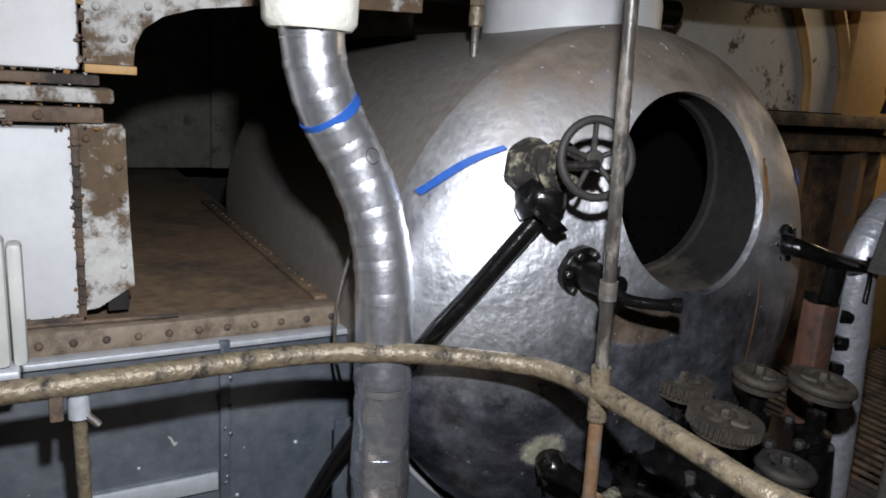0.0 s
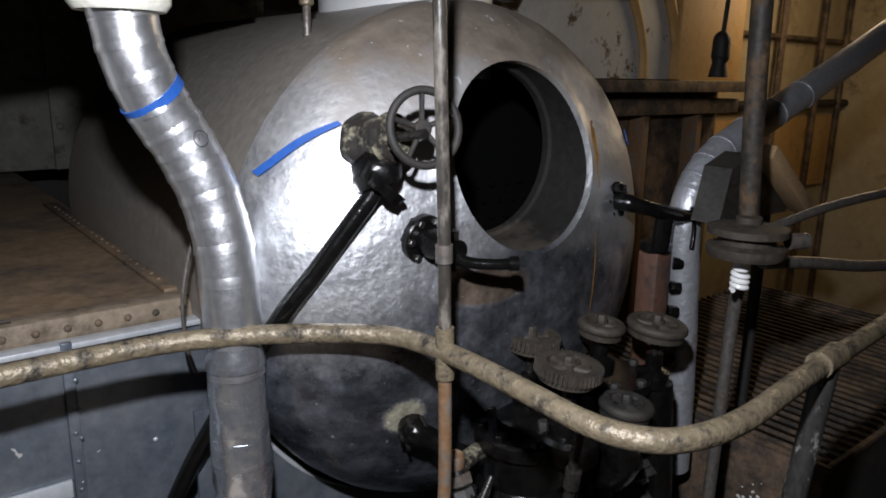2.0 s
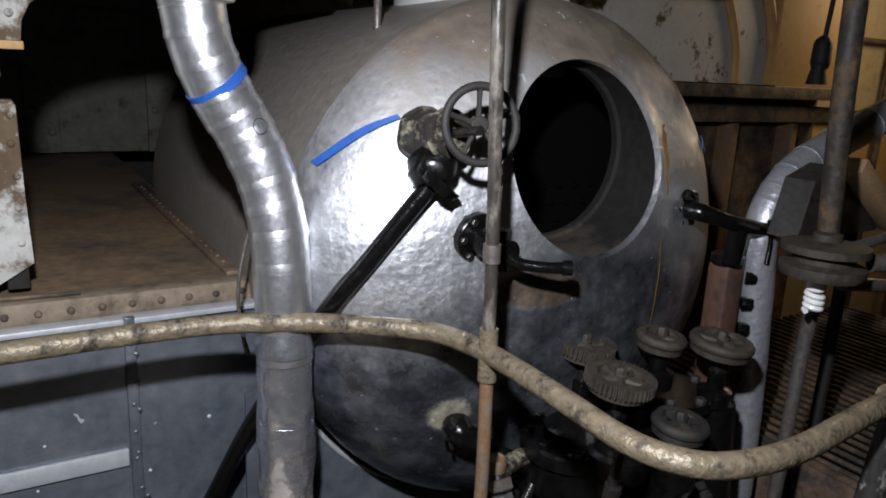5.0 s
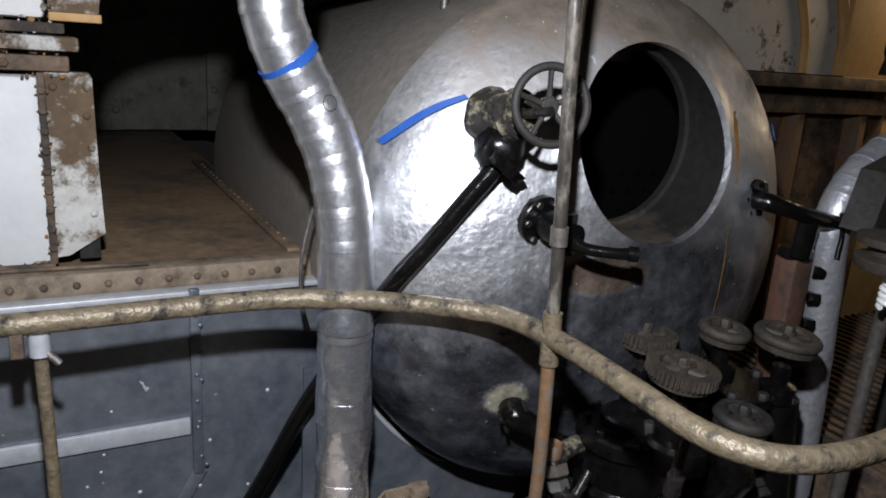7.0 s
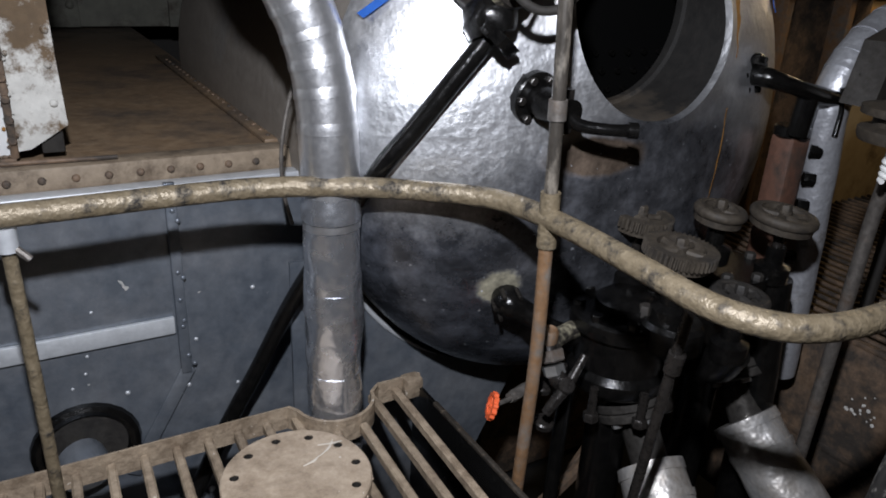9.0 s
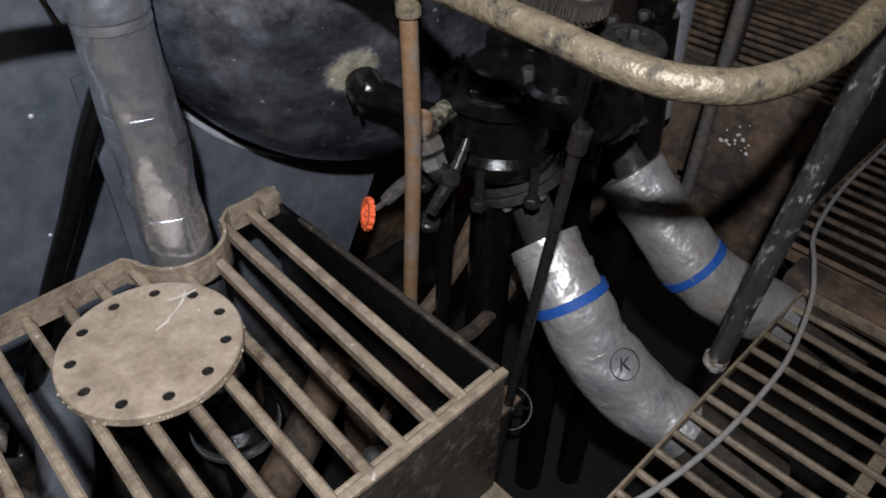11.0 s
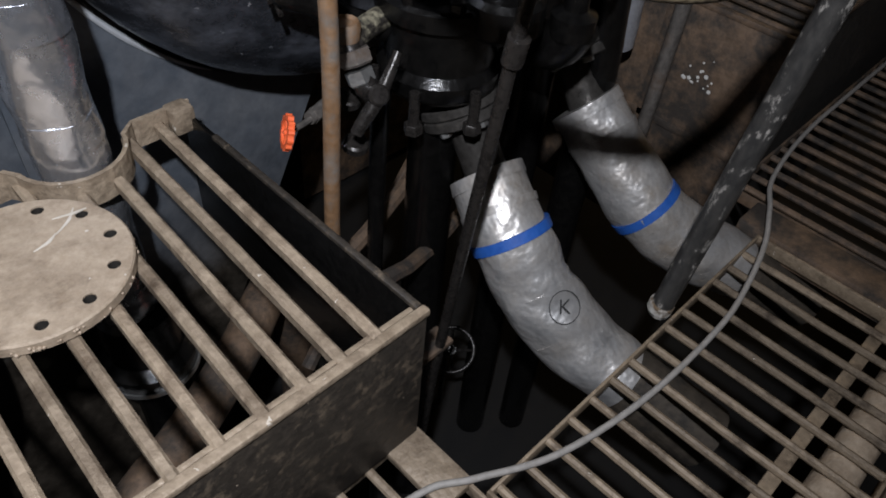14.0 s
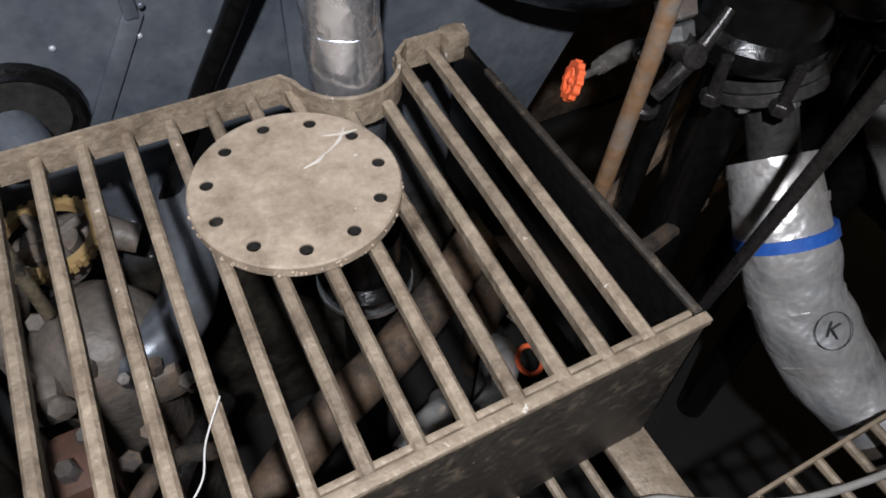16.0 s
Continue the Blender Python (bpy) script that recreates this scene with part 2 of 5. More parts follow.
RUST_POST = surface("rust_mottled_black_pipe", (0.022, 0.019, 0.016), (0.045, 0.038, 0.03), stain=(0.15, 0.09, 0.045), cover=0.42, rough=0.5, grain=60, patch=16, bump=0.5)
THIN = surface("worn_dark_pipe", (0.035, 0.031, 0.027), (0.075, 0.066, 0.055), stain=(0.24, 0.21, 0.17), cover=0.42, metal=0.3, rough=0.3, grain=60, patch=18, bump=0.4, stretch=(1, 1, 0.4))
VALVE = surface("dark_valve_iron", (0.015, 0.0135, 0.0125), (0.035, 0.031, 0.028), stain=(0.065, 0.053, 0.042), cover=0.32, metal=0.4, rough=0.22,
                grain=70, patch=16, bump=0.4)
VALVE_PATCH = surface("patched_valve_iron", (0.016, 0.014, 0.012), (0.036, 0.031, 0.027), stain=(0.32, 0.29, 0.20), cover=0.45, metal=0.1, rough=0.4,
                      grain=70, patch=17, bump=0.6, edge=0.05)
STEEL = surface("bright_steel", (0.45, 0.45, 0.44), (0.6, 0.6, 0.58), stain=(0.12, 0.09, 0.07), cover=0.3, metal=0.9, rough=0.28,
                grain=80, patch=20, bump=0.3)
OCHRE = surface("ochre_primer", (0.30, 0.19, 0.07), (0.40, 0.27, 0.12), stain=(0.12, 0.08, 0.05), cover=0.4, rough=0.5, grain=60, patch=18)
CASTING = surface("grimy_machine_casting", (0.10, 0.085, 0.07), (0.17, 0.145, 0.12), stain=(0.22, 0.15, 0.10), cover=0.4, metal=0.1,
                  rough=0.45, grain=40, patch=8, bump=0.5, lumps=0.4, lump_scale=18)
FLANGE = surface("beige_blank_flange", (0.36, 0.280, 0.20), (0.46, 0.372, 0.28), stain=(0.25, 0.185, 0.125), cover=0.44, edge=0.13, metal=0.05,
                 rough=0.42, rough2=0.6, grain=80, patch=14, bump=0.3, bump_scale=110, lumps=0.15, lump_scale=40, flecks=0.16, fleck=(0.60, 0.55, 0.48), fleck_scale=26)
LAGGING = surface("cream_lagging_end", (0.68, 0.66, 0.56), (0.78, 0.76, 0.66), stain=(0.55, 0.50, 0.40), cover=0.3, rough=0.7, grain=40,
                  patch=10, bump=0.4, lumps=0.4, lump_scale=20)
BLUE = surface("blue_masking_tape", (0.012, 0.07, 0.30), (0.02, 0.10, 0.38), rough=0.45, rough2=0.6, grain=60, bump=0.15)
REDWHEEL = surface("orange_red_enamel", (0.72, 0.10, 0.03), (0.82, 0.15, 0.05), stain=(0.35, 0.08, 0.04), cover=0.25, rough=0.35, grain=60, patch=30)
CABLE = surface("grey_plastic_cable", (0.24, 0.225, 0.205), (0.34, 0.32, 0.295), stain=(0.25, 0.22, 0.18), cover=0.3, rough=0.5, grain=60, patch=20)
BLACK_RUBBER = surface("black_rubber", (0.012, 0.012, 0.012), (0.025, 0.025, 0.025), rough=0.55, grain=50)
BULB = plain("white_lamp_glass", (0.85, 0.85, 0.83), 0.25)
WOOD = surface("bare_timber", (0.27, 0.17, 0.085), (0.38, 0.25, 0.13), stain=(0.16, 0.10, 0.06), cover=0.3, rough=0.65, grain=40, patch=8, stretch=(1, 6, 6))
INK = plain("black_marker_ink", (0.02, 0.02, 0.02), 0.6)
CHALK_FAINT = surface("faint_chalk", (0.50, 0.45, 0.38), (0.62, 0.57, 0.50), rough=0.6)
FRAME_GREY = surface("grey_green_flaking_paint", (0.10, 0.10, 0.082), (0.16, 0.158, 0.13), stain=(0.06, 0.045, 0.032), cover=0.4, rough=0.6, grain=18, patch=6, bump=0.25)
CHALK = surface("white_paint_splash", (0.6, 0.58, 0.54), (0.72, 0.7, 0.66), rough=0.5)
CHIPPED = surface("chipped_black_paint", (0.02, 0.02, 0.02), (0.05, 0.047, 0.043), stain=(0.32, 0.30, 0.27), cover=0.41, rough=0.4, grain=80,
                  patch=32, bump=0.5, edge=0.03, stretch=(1, 1, 0.5))


# ---- mesh helpers ----
def mesh_object(name, bm, material, smooth=True):
    me = bpy.data.meshes.new(name)
    bmesh.ops.recalc_face_normals(bm, faces=bm.faces)
    bm.to_mesh(me)
    bm.free()
    me.materials.append(material)
    if smooth:
        me.polygons.foreach_set("use_smooth", [True] * len(me.polygons))
        me.set_sharp_from_angle(angle=radians(38))
    return new(name, me)


def thing(name, label, category, place=(0, 0, 0), group="", kind=""):
    ob = new(name)
    ob.empty_display_size = 0.05
    ob.location = place
    return tagged(ob, label, category, group, kind)


def part(name, bm, material, parent, label="", smooth=True):
    ob = mesh_object(name, bm, material, smooth)
    base = Vector(parent.location)
    up = parent.parent
    while up:
        base += Vector(up.location)
        up = up.parent
    ob.parent = parent
    if parent.type == "EMPTY":
        ob.matrix_parent_inverse = Matrix.Translation(-base)
    if label:
        ob["label"] = label
    return ob


def single(name, bm, material, label, category, group="", kind="", smooth=True):
    return tagged(mesh_object(name, bm, material, smooth), label, category, group, kind)


def V(*p):
    return Vector(p)


def box(bm, lo, hi, bevel=0.0, m=None):
    lo, hi = Vector(lo), Vector(hi)
    r = bmesh.ops.create_cube(bm, size=1.0, matrix=(m or Matrix()) @ Matrix.Translation((lo + hi) / 2) @ Matrix.Diagonal((*(hi - lo), 1)))
    if bevel:
        edges = list({e for v in r["verts"] for e in v.link_edges})
        bmesh.ops.bevel(bm, geom=edges, offset=bevel, segments=2, affect="EDGES", profile=0.5)
    return bm


def new_box(lo, hi, bevel=0.003, m=None):
    return box(bmesh.new(), lo, hi, bevel, m)


def smooth_line(points, steps=6, closed=False):
    pts = [Vector(p) for p in points]
    if len(pts) < 3:
        return pts
    out, n = [], len(pts)
    for i in range(n if closed else n - 1):
        p1, p2 = pts[i], pts[(i + 1) % n]
        p0 = pts[i - 1] if (i or closed) else p1 * 2 - p2
        p3 = pts[(i + 2) % n] if (closed or i + 2 < n) else p2 * 2 - p1
        for k in range(steps):
            t = k / steps
            out.append(0.5 * (2 * p1 + (p2 - p0) * t + (2 * p0 - 5 * p1 + 4 * p2 - p3) * t * t + (3 * p1 - p0 - 3 * p2 + p3) * t ** 3))
    if not closed:
        out.append(pts[-1])
    return out


def tube(bm, points, radius, seg=16, steps=6, closed=False, wobble=0.0, caps=True):
    """A round bar along a smooth line; radius: a number, or one for each point."""
    line = smooth_line(points, steps, closed)
    n = len(line)
    rad = [radius] * n if isinstance(radius, (int, float)) else [float(np.interp(i / (n - 1), np.linspace(0, 1, len(radius)), radius)) for i in range(n)]
    side, rings = None, []
    for i, p in enumerate(line):
        a = line[i - 1] if (i or closed) else p
        b = line[(i + 1) % n] if (closed or i + 1 < n) else p
        d = (b - a).normalized()
        if side is None:
            side = d.orthogonal().normalized()
        side = (side - d * side.dot(d)).normalized()
        up = d.cross(side)
        ring = []
        for k in range(seg):
            w = 2 * math.pi * k / seg
            r = rad[i] * (1 + (wobble * noise.noise(p * 14 + Vector((math.cos(w), math.sin(w), 0)) * 1.3) if wobble else 0))
            ring.append(bm.verts.new(p + (side * math.cos(w) + up * math.sin(w)) * r))
        rings.append(ring)
    m = n if closed else n - 1
    for i in range(m):
        a, b = rings[i], rings[(i + 1) % n]
        for k in range(seg):
            bm.faces.new((a[k], a[(k + 1) % seg], b[(k + 1) % seg], b[k]))
    if caps and not closed:
        bm.faces.new(rings[0][::-1])
        bm.faces.new(rings[-1])
    return bm


def new_tube(points, radius, seg=16, steps=6, **kw):
    return tube(bmesh.new(), points, radius, seg, steps, **kw)


def axis_frame(origin, axis):
    """A matrix whose z runs along axis from origin."""
    return Matrix.Translation(origin) @ Vector(axis).to_track_quat("Z", "Y").to_matrix().to_4x4()


def lathe(bm, profile, m=None, seg=32, close=True):
    """Turns (radius, height) pairs round z, laid by m."""
    m = m or Matrix()
    rings = []
    for r, h in profile:
        if r < 1e-6:
            rings.append([bm.verts.new(m @ Vector((0, 0, h)))])
        else:
            rings.append([bm.verts.new(m @ Vector((r * math.cos(2 * math.pi * k / seg), r * math.sin(2 * math.pi * k / seg), h))) for k in range(seg)])
    for a, b in zip(rings, rings[1:]):
        for k in range(seg):
            j = (k + 1) % seg
            if len(a) == 1 and len(b) > 1:
                bm.faces.new((a[0], b[j], b[k]))
            elif len(b) == 1 and len(a) > 1:
                bm.faces.new((a[k], a[j], b[0]))
            elif len(a) > 1:
                bm.faces.new((a[k], a[j], b[j], b[k]))
    return bm


def disc_profile(r, h, chamfer=0.004, bore=0.0):
    c = chamfer
    return [(bore, 0), (r - c, 0), (r, c), (r, h - c), (r - c, h), (bore, h)] + ([(bore, 0)] if bore else [])


def new_disc(origin, axis, r, h, chamfer=0.004, bore=0.0, seg=32):
    return lathe(bmesh.new(), disc_profile(r, h, chamfer, bore), axis_frame(origin, axis), seg)


def hexagon(bm, origin, axis, r, h):
    return lathe(bm, [(0, 0), (r, 0), (r, h * 0.85), (r * 0.85, h), (0, h)], axis_frame(origin, axis), 6)


def rivet_head(bm, origin, axis, r=0.011):
    return lathe(bm, [(r, 0), (r * 0.92, r * 0.35), (r * 0.6, r * 0.62), (0, r * 0.75)], axis_frame(origin, axis), 8)


def handwheel_parts(owner, origin, axis, R, rim, spokes, material, turn=0.0, cog=0, dish=0.0):
    """Rim, hub and single spokes of a handwheel as parts of owner; cog: grips round the rim."""
    m = axis_frame(origin, axis) @ pose(0, 0, 0, 0, 0, turn)
    bm = bmesh.new()
    if cog:
        loops = []
        for inner, h in ((1, -0.9), (0, -0.9), (0, 0.9), (1, 0.9)):
            loop = []
            for k in range(cog * 4):
                w = 2 * math.pi * k / (cog * 4)
                r = R - rim * 0.6 if inner else R + rim * (1.25 if k % 4 < 2 else 0.7)
                loop.append(bm.verts.new(m @ Vector((r * math.cos(w), r * math.sin(w), rim * h))))
            loops.append(loop)
        for p, q in zip(loops, loops[1:] + loops[:1]):
            for k in range(cog * 4):
                bm.faces.new((p[k], p[(k + 1) % (cog * 4)], q[(k + 1) % (cog * 4)], q[k]))
    else:
        tube(bm, [m @ Vector((R * math.cos(2 * math.pi * k / 40), R * math.sin(2 * math.pi * k / 40), 0)) for k in range(40)], rim, 10, 1, closed=True)
    wheel = part("handwheel", bm, material, owner, smooth=not cog)
    part("hub", lathe(bmesh.new(), disc_profile(R * 0.24, rim * 2.4, 0.003), m @ Matrix.Translation((0, 0, -rim * 1.2 - dish)), 20), material, wheel)
    for k in range(spokes):
        w = 2 * math.pi * k / spokes
        a = m @ Vector((R * 0.18 * math.cos(w), R * 0.18 * math.sin(w), -dish))
        b = m @ Vector((R * math.cos(w), R * math.sin(w), 0))
        part("spoke", new_tube([a, (a + b) / 2, b], [rim * 0.75, rim * 0.6, rim * 0.7], 8, 3), material, wheel)


def flange_parts(owner, origin, axis, r, h, bolts, material, bolt_material, bolt_r=0.010, name="flange", turn=0.0):
    """A bolted round flange with each bolt as a part."""
    fl = part(name, new_disc(origin, axis, r, h, 0.003), material, owner)
    m = axis_frame(origin, axis) @ pose(0, 0, 0, 0, 0, turn)
    for k in range(bolts):
        w = 2 * math.pi * k / bolts
        bm = bmesh.new()
        c = Vector((r * 0.8 * math.cos(w), r * 0.8 * math.sin(w), 0))
        z = Vector(axis).normalized()
        hexagon(bm, m @ c + z * h, z, bolt_r, bolt_r * 0.9)
        hexagon(bm, m @ c, -z, bolt_r, bolt_r * 0.9)
        part("bolt", bm, bolt_material, fl)
    return fl


# ---- the shell of the engine room ----
def slab(name, lo, hi, material, label, category):
    return single(name, new_box(lo, hi, 0), material, label, category, kind="structure", smooth=False)


slab("floor", (-1.7, -2.3, -0.55), (6.6, 5.1, -0.45), BILGE, "matt near-black bilge floor below the gratings", "floor")
slab("ceiling", (-1.7, -2.3, 3.1), (6.6, 5.1, 3.2), BLACK_MATT, "sooty dark steel deckhead", "ceiling")
slab("wall_west", (-1.7, -2.2, -0.45), (-1.6, 5.0, 3.1), RUST, "rusty dark steel ship bulkhead", "wall")
slab("wall_south", (-1.7, -2.3, -0.45), (6.6, -2.2, 3.1), RUST, "rusty dark steel bulkhead behind the walkway", "wall")
slab("wall_north", (-1.7, 5.0, -0.45), (6.6, 5.1, 3.1), BLACK_MATT, "sooty bulkhead behind the boiler", "wall")
slab("wall_east", (6.5, -2.2, -0.45), (6.6, 5.0, 3.1), CREAM, "cream painted ship bulkhead", "wall")

# ---- boiler drum ----
CX, CZ, CR, CY, CD = 1.39, 1.685, 0.675, 1.325, 0.325
HX, HZ, HR = 1.367, 1.985, 0.222


def cap_y(x, z):
    q = 1 - ((x - CX) ** 2 + (z - CZ) ** 2) / CR ** 2
    return CY - CD * math.sqrt(max(q, 0.0))


def cap_normal(x, z):
    e = 0.003
    return Vector(((cap_y(x + e, z) - cap_y(x - e, z)) / (2 * e), -1, (cap_y(x, z + e) - cap_y(x, z - e)) / (2 * e))).normalized()


def lay_coat(nt, mask, geo, colour, rough, metal, low=0.45, high=2.0):
    """Lays a mottled coat over a material where the mask is one."""
    b = nt.nodes["Principled BSDF"]
    mottle = noise_tex(nt, geo, 10, 9, 0.72)
    coats = (("Base Color", ramp(nt, mottle, [(0.36, tuple(low * c for c in colour)), (0.50, colour), (0.66, tuple(high * c for c in colour))])),
             ("Roughness", ramp(nt, mottle, [(0.36, (rough * 0.85,) * 3), (0.66, (min(rough * 1.5, 0.9),) * 3)])))
    for socket, coat in coats:
        mix = nt.nodes.new("ShaderNodeMixRGB")
        nt.links.new(mask, mix.inputs[0])
        nt.links.new(b.inputs[socket].links[0].from_socket, mix.inputs[1])
        nt.links.new(coat, mix.inputs[2])
        nt.links.new(mix.outputs[0], b.inputs[socket])
    mix = nt.nodes.new("ShaderNodeMixRGB")
    nt.links.new(mask, mix.inputs[0])
    if b.inputs["Metallic"].links:
        nt.links.new(b.inputs["Metallic"].links[0].from_socket, mix.inputs[1])
    else:
        mix.inputs[1].default_value = (b.inputs["Metallic"].default_value,) * 3 + (1,)
    mix.inputs[2].default_value = (metal, metal, metal, 1)
    nt.links.new(mix.outputs[0], b.inputs["Metallic"])


def add_dust_and_shade(m, low, high, colour, rough, metal, mottle=(0.45, 2.0)):
    """A coat that begins at one height and is full at another, with a ragged edge: soot on the crown, painted shade on
    the lower drum.
    """
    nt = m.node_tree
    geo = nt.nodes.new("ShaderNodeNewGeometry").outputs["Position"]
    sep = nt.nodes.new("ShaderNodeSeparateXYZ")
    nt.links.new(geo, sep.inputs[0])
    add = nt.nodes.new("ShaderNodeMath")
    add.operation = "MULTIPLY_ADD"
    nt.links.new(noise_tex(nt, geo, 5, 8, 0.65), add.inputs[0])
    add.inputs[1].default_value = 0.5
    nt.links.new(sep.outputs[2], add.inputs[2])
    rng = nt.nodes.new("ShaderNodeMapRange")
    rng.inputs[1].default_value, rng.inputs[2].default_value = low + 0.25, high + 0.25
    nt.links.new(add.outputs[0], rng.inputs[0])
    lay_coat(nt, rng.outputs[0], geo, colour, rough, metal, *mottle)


add_dust_and_shade(ALU, 1.95, 2.21, (0.185, 0.152, 0.120), 0.6, 0.15, (0.8, 1.2))
add_dust_and_shade(PLATE, 0.80, 0.45, (0.050, 0.042, 0.033), 0.35, 0.3)
add_dust_and_shade(NECK, 1.80, 1.73, (0.085, 0.068, 0.050), 0.6, 0.1)
# Lower drum end: the fall-off of light painted in as darker blue-grey.
add_dust_and_shade(ALU, 1.72, 1.50, (0.115, 0.125, 0.148), 0.25, 0.75)


def add_oval_coat(m, x, z, rx, rz, colour, rough, metal, ragged=6.0):
    """A ragged oval of another coat on an upright surface."""
    nt = m.node_tree
    geo = nt.nodes.new("ShaderNodeNewGeometry").outputs["Position"]
    mp = nt.nodes.new("ShaderNodeMapping")
    mp.vector_type = "POINT"
    mp.inputs["Location"].default_value = (-x / rx, 0, -z / rz)
    mp.inputs["Scale"].default_value = (1 / rx, 0, 1 / rz)
    nt.links.new(geo, mp.inputs[0])
    ln = nt.nodes.new("ShaderNodeVectorMath")
    ln.operation = "LENGTH"
    nt.links.new(mp.outputs[0], ln.inputs[0])
    add = nt.nodes.new("ShaderNodeMath")
    add.operation = "MULTIPLY_ADD"
    nt.links.new(noise_tex(nt, geo, ragged, 8, 0.65), add.inputs[0])
    add.inputs[1].default_value = 0.7
    nt.links.new(ln.outputs[1], add.inputs[2])
    rng = nt.nodes.new("ShaderNodeMapRange")
    rng.inputs[1].default_value, rng.inputs[2].default_value = 1.50, 1.18
    nt.links.new(add.outputs[0], rng.inputs[0])
    lay_coat(nt, rng.outputs[0], geo, colour, rough, metal)


# Broad dark blue-grey oval low on the drum end; pale and brown stains follow.
add_oval_coat(ALU, 1.42, 1.50, 0.42, 0.30, (0.13, 0.135, 0.15), 0.28, 0.75)
add_oval_coat(ALU, 1.045, 1.394, 0.048, 0.046, (0.20, 0.185, 0.135), 0.7, 0.05, 60.0)
add_oval_coat(ALU, 1.22, 1.70, 0.12, 0.045, (0.075, 0.055, 0.040), 0.5, 0.2, 14.0)
add_flecks(ALU, 0.20, (0.60, 0.62, 0.66), 17)
add_flecks(ALU, 0.22, (0.50, 0.53, 0.58), 46)


def build_drum():
    drum = thing("boiler_drum", "large aluminium-painted riveted steam drum with an open round manhole", "boiler drum", (CX, 2.0, 1.0))
    # dished end with the manhole left open
    bm = bmesh.new()
    seg, rows, rings = 96, 26, []
    for i in range(rows + 1):
        s = i / rows
        ring = []
        for k in range(seg):
            w = 2 * math.pi * k / seg
            dx, dz = math.cos(w), math.sin(w)
            ox, oz = HX - CX, HZ - CZ
            b = ox * dx + oz * dz
            far = -b + math.sqrt(b * b - (ox * ox + oz * oz) + (CR * 0.9999) ** 2)
            u = 1 - (1 - s) ** 1.35
            r = HR + (far - HR) * u
            x, z = HX + dx * r, HZ + dz * r
            lip = 0.016 * math.exp(-((r - HR) / 0.035) ** 2)
            dent = 0.006 * noise.noise(Vector((x * 5, z * 5, 3)))
            ring.append(bm.verts.new((x, cap_y(x, z) - lip - dent, z)))
        rings.append(ring)
    for a, b in zip(rings, rings[1:]):
        for k in range(seg):
            bm.faces.new((a[k], a[(k + 1) % seg], b[(k + 1) % seg], b[k]))
    neck = [[bm.verts.new((HX + HR * f * math.cos(2 * math.pi * k / seg), (rings[0][k].co.y + d) if d < 0.05 else 1.19, HZ + HR * f * math.sin(2 * math.pi * k / seg)))
             for k in range(seg)] for f, d in ((0.985, 0.010), (0.98, 0.016))]
    prev = rings[0]
    for ring in neck:
        for k in range(seg):
            bm.faces.new((prev[k], ring[k], ring[(k + 1) % seg], prev[(k + 1) % seg]))
        prev = ring
    neck_last = [Vector(v.co) for v in prev]
    part("dished_end", bm, ALU, drum, "lumpy aluminium paint, sooty towards the crown, shade painted in below")
    nb = bmesh.new()
    inner = neck_last
    rr = [[nb.verts.new(v) for v in inner]]
    for f, y in ((0.975, 1.14), (0.97, 1.165), (0.93, 1.17), (0.93, 1.19), (1.1, 1.195)):
        rr.append([nb.verts.new((HX + HR * f * math.cos(2 * math.pi * k / seg), y, HZ + HR * f * math.sin(2 * math.pi * k / seg))) for k in range(seg)])
    for p, q in zip(rr, rr[1:]):
        for k in range(seg):
            nb.faces.new((p[k], p[(k + 1) % seg], q[(k + 1) % seg], q[k]))
    part("manhole_ring", nb, NECK, drum, "near-black manhole ring, brown dust low down")
    m = axis_frame((CX, 0, CZ), (0, 1, 0))
    prof = [(CR * 0.9985, CY - 0.008), (CR, CY + 0.01), (CR, 2.75)]
    prof += [(CR * math.cos(a), 2.75 + 0.3 * math.sin(a)) for a in np.linspace(0.15, math.pi / 2, 8)]
    part("shell", lathe(bmesh.new(), prof, m, 96), ALU_DUSTY, drum, "brownish sooty plate")
    part("lining", lathe(bmesh.new(), [(CR - 0.02, 1.32), (CR - 0.02, 1.50), (0.0, 1.50)], m, 48), DEEP, drum, "inside of the drum, its darkness put into the colour")
    tubes = bmesh.new()
    for i in range(-9, 10):
        for j in range(-9, 10):
            x, z = i * 0.062 + (j % 2) * 0.031, j * 0.052
            if math.hypot(x, z) < 0.55 and z < 0.2:
                lathe(tubes, [(0.005, 0.0), (0.010, 0.0), (0.010, 0.012), (0.005, 0.012), (0.005, 0.0)], axis_frame((CX + x, 1.498, CZ + z), (0, -1, 0)), 8)
    tagged(part("tube_nest", tubes, BLACK, drum, "rows of steel tube ends"), kind="stuff")
    return drum


build_drum()


def tape_on_cap(a, b, width, label):
    bm = bmesh.new()
    rows = []
    for i in range(13):
        s = i / 12
        x, z = a[0] + (b[0] - a[0]) * s, a[1] + (b[1] - a[1]) * s + 0.014 * math.sin(math.pi * s)
        d = Vector((b[0] - a[0], b[1] - a[1])).normalized()
        row = []
        w = width * (0.75 + 0.25 * math.sin(math.pi * s))
        for q, lift in ((-0.5, 0.002), (-0.5, 0.004), (0.5, 0.004), (0.5, 0.002)):
            px, pz = x - d.y * w * q, z + d.x * w * q
            row.append(bm.verts.new(Vector((px, cap_y(px, pz), pz)) + cap_normal(px, pz) * (lift + 0.006)))
        rows.append(row)
    for p, q in zip(rows, rows[1:]):
        for k in range(3):
            bm.faces.new((p[k], p[k + 1], q[k + 1], q[k]))
    for r in (rows[0], rows[-1]):
        bm.faces.new(r)
    return single("masking_tape", bm, BLUE, label, "tape", group="blue tape marks")


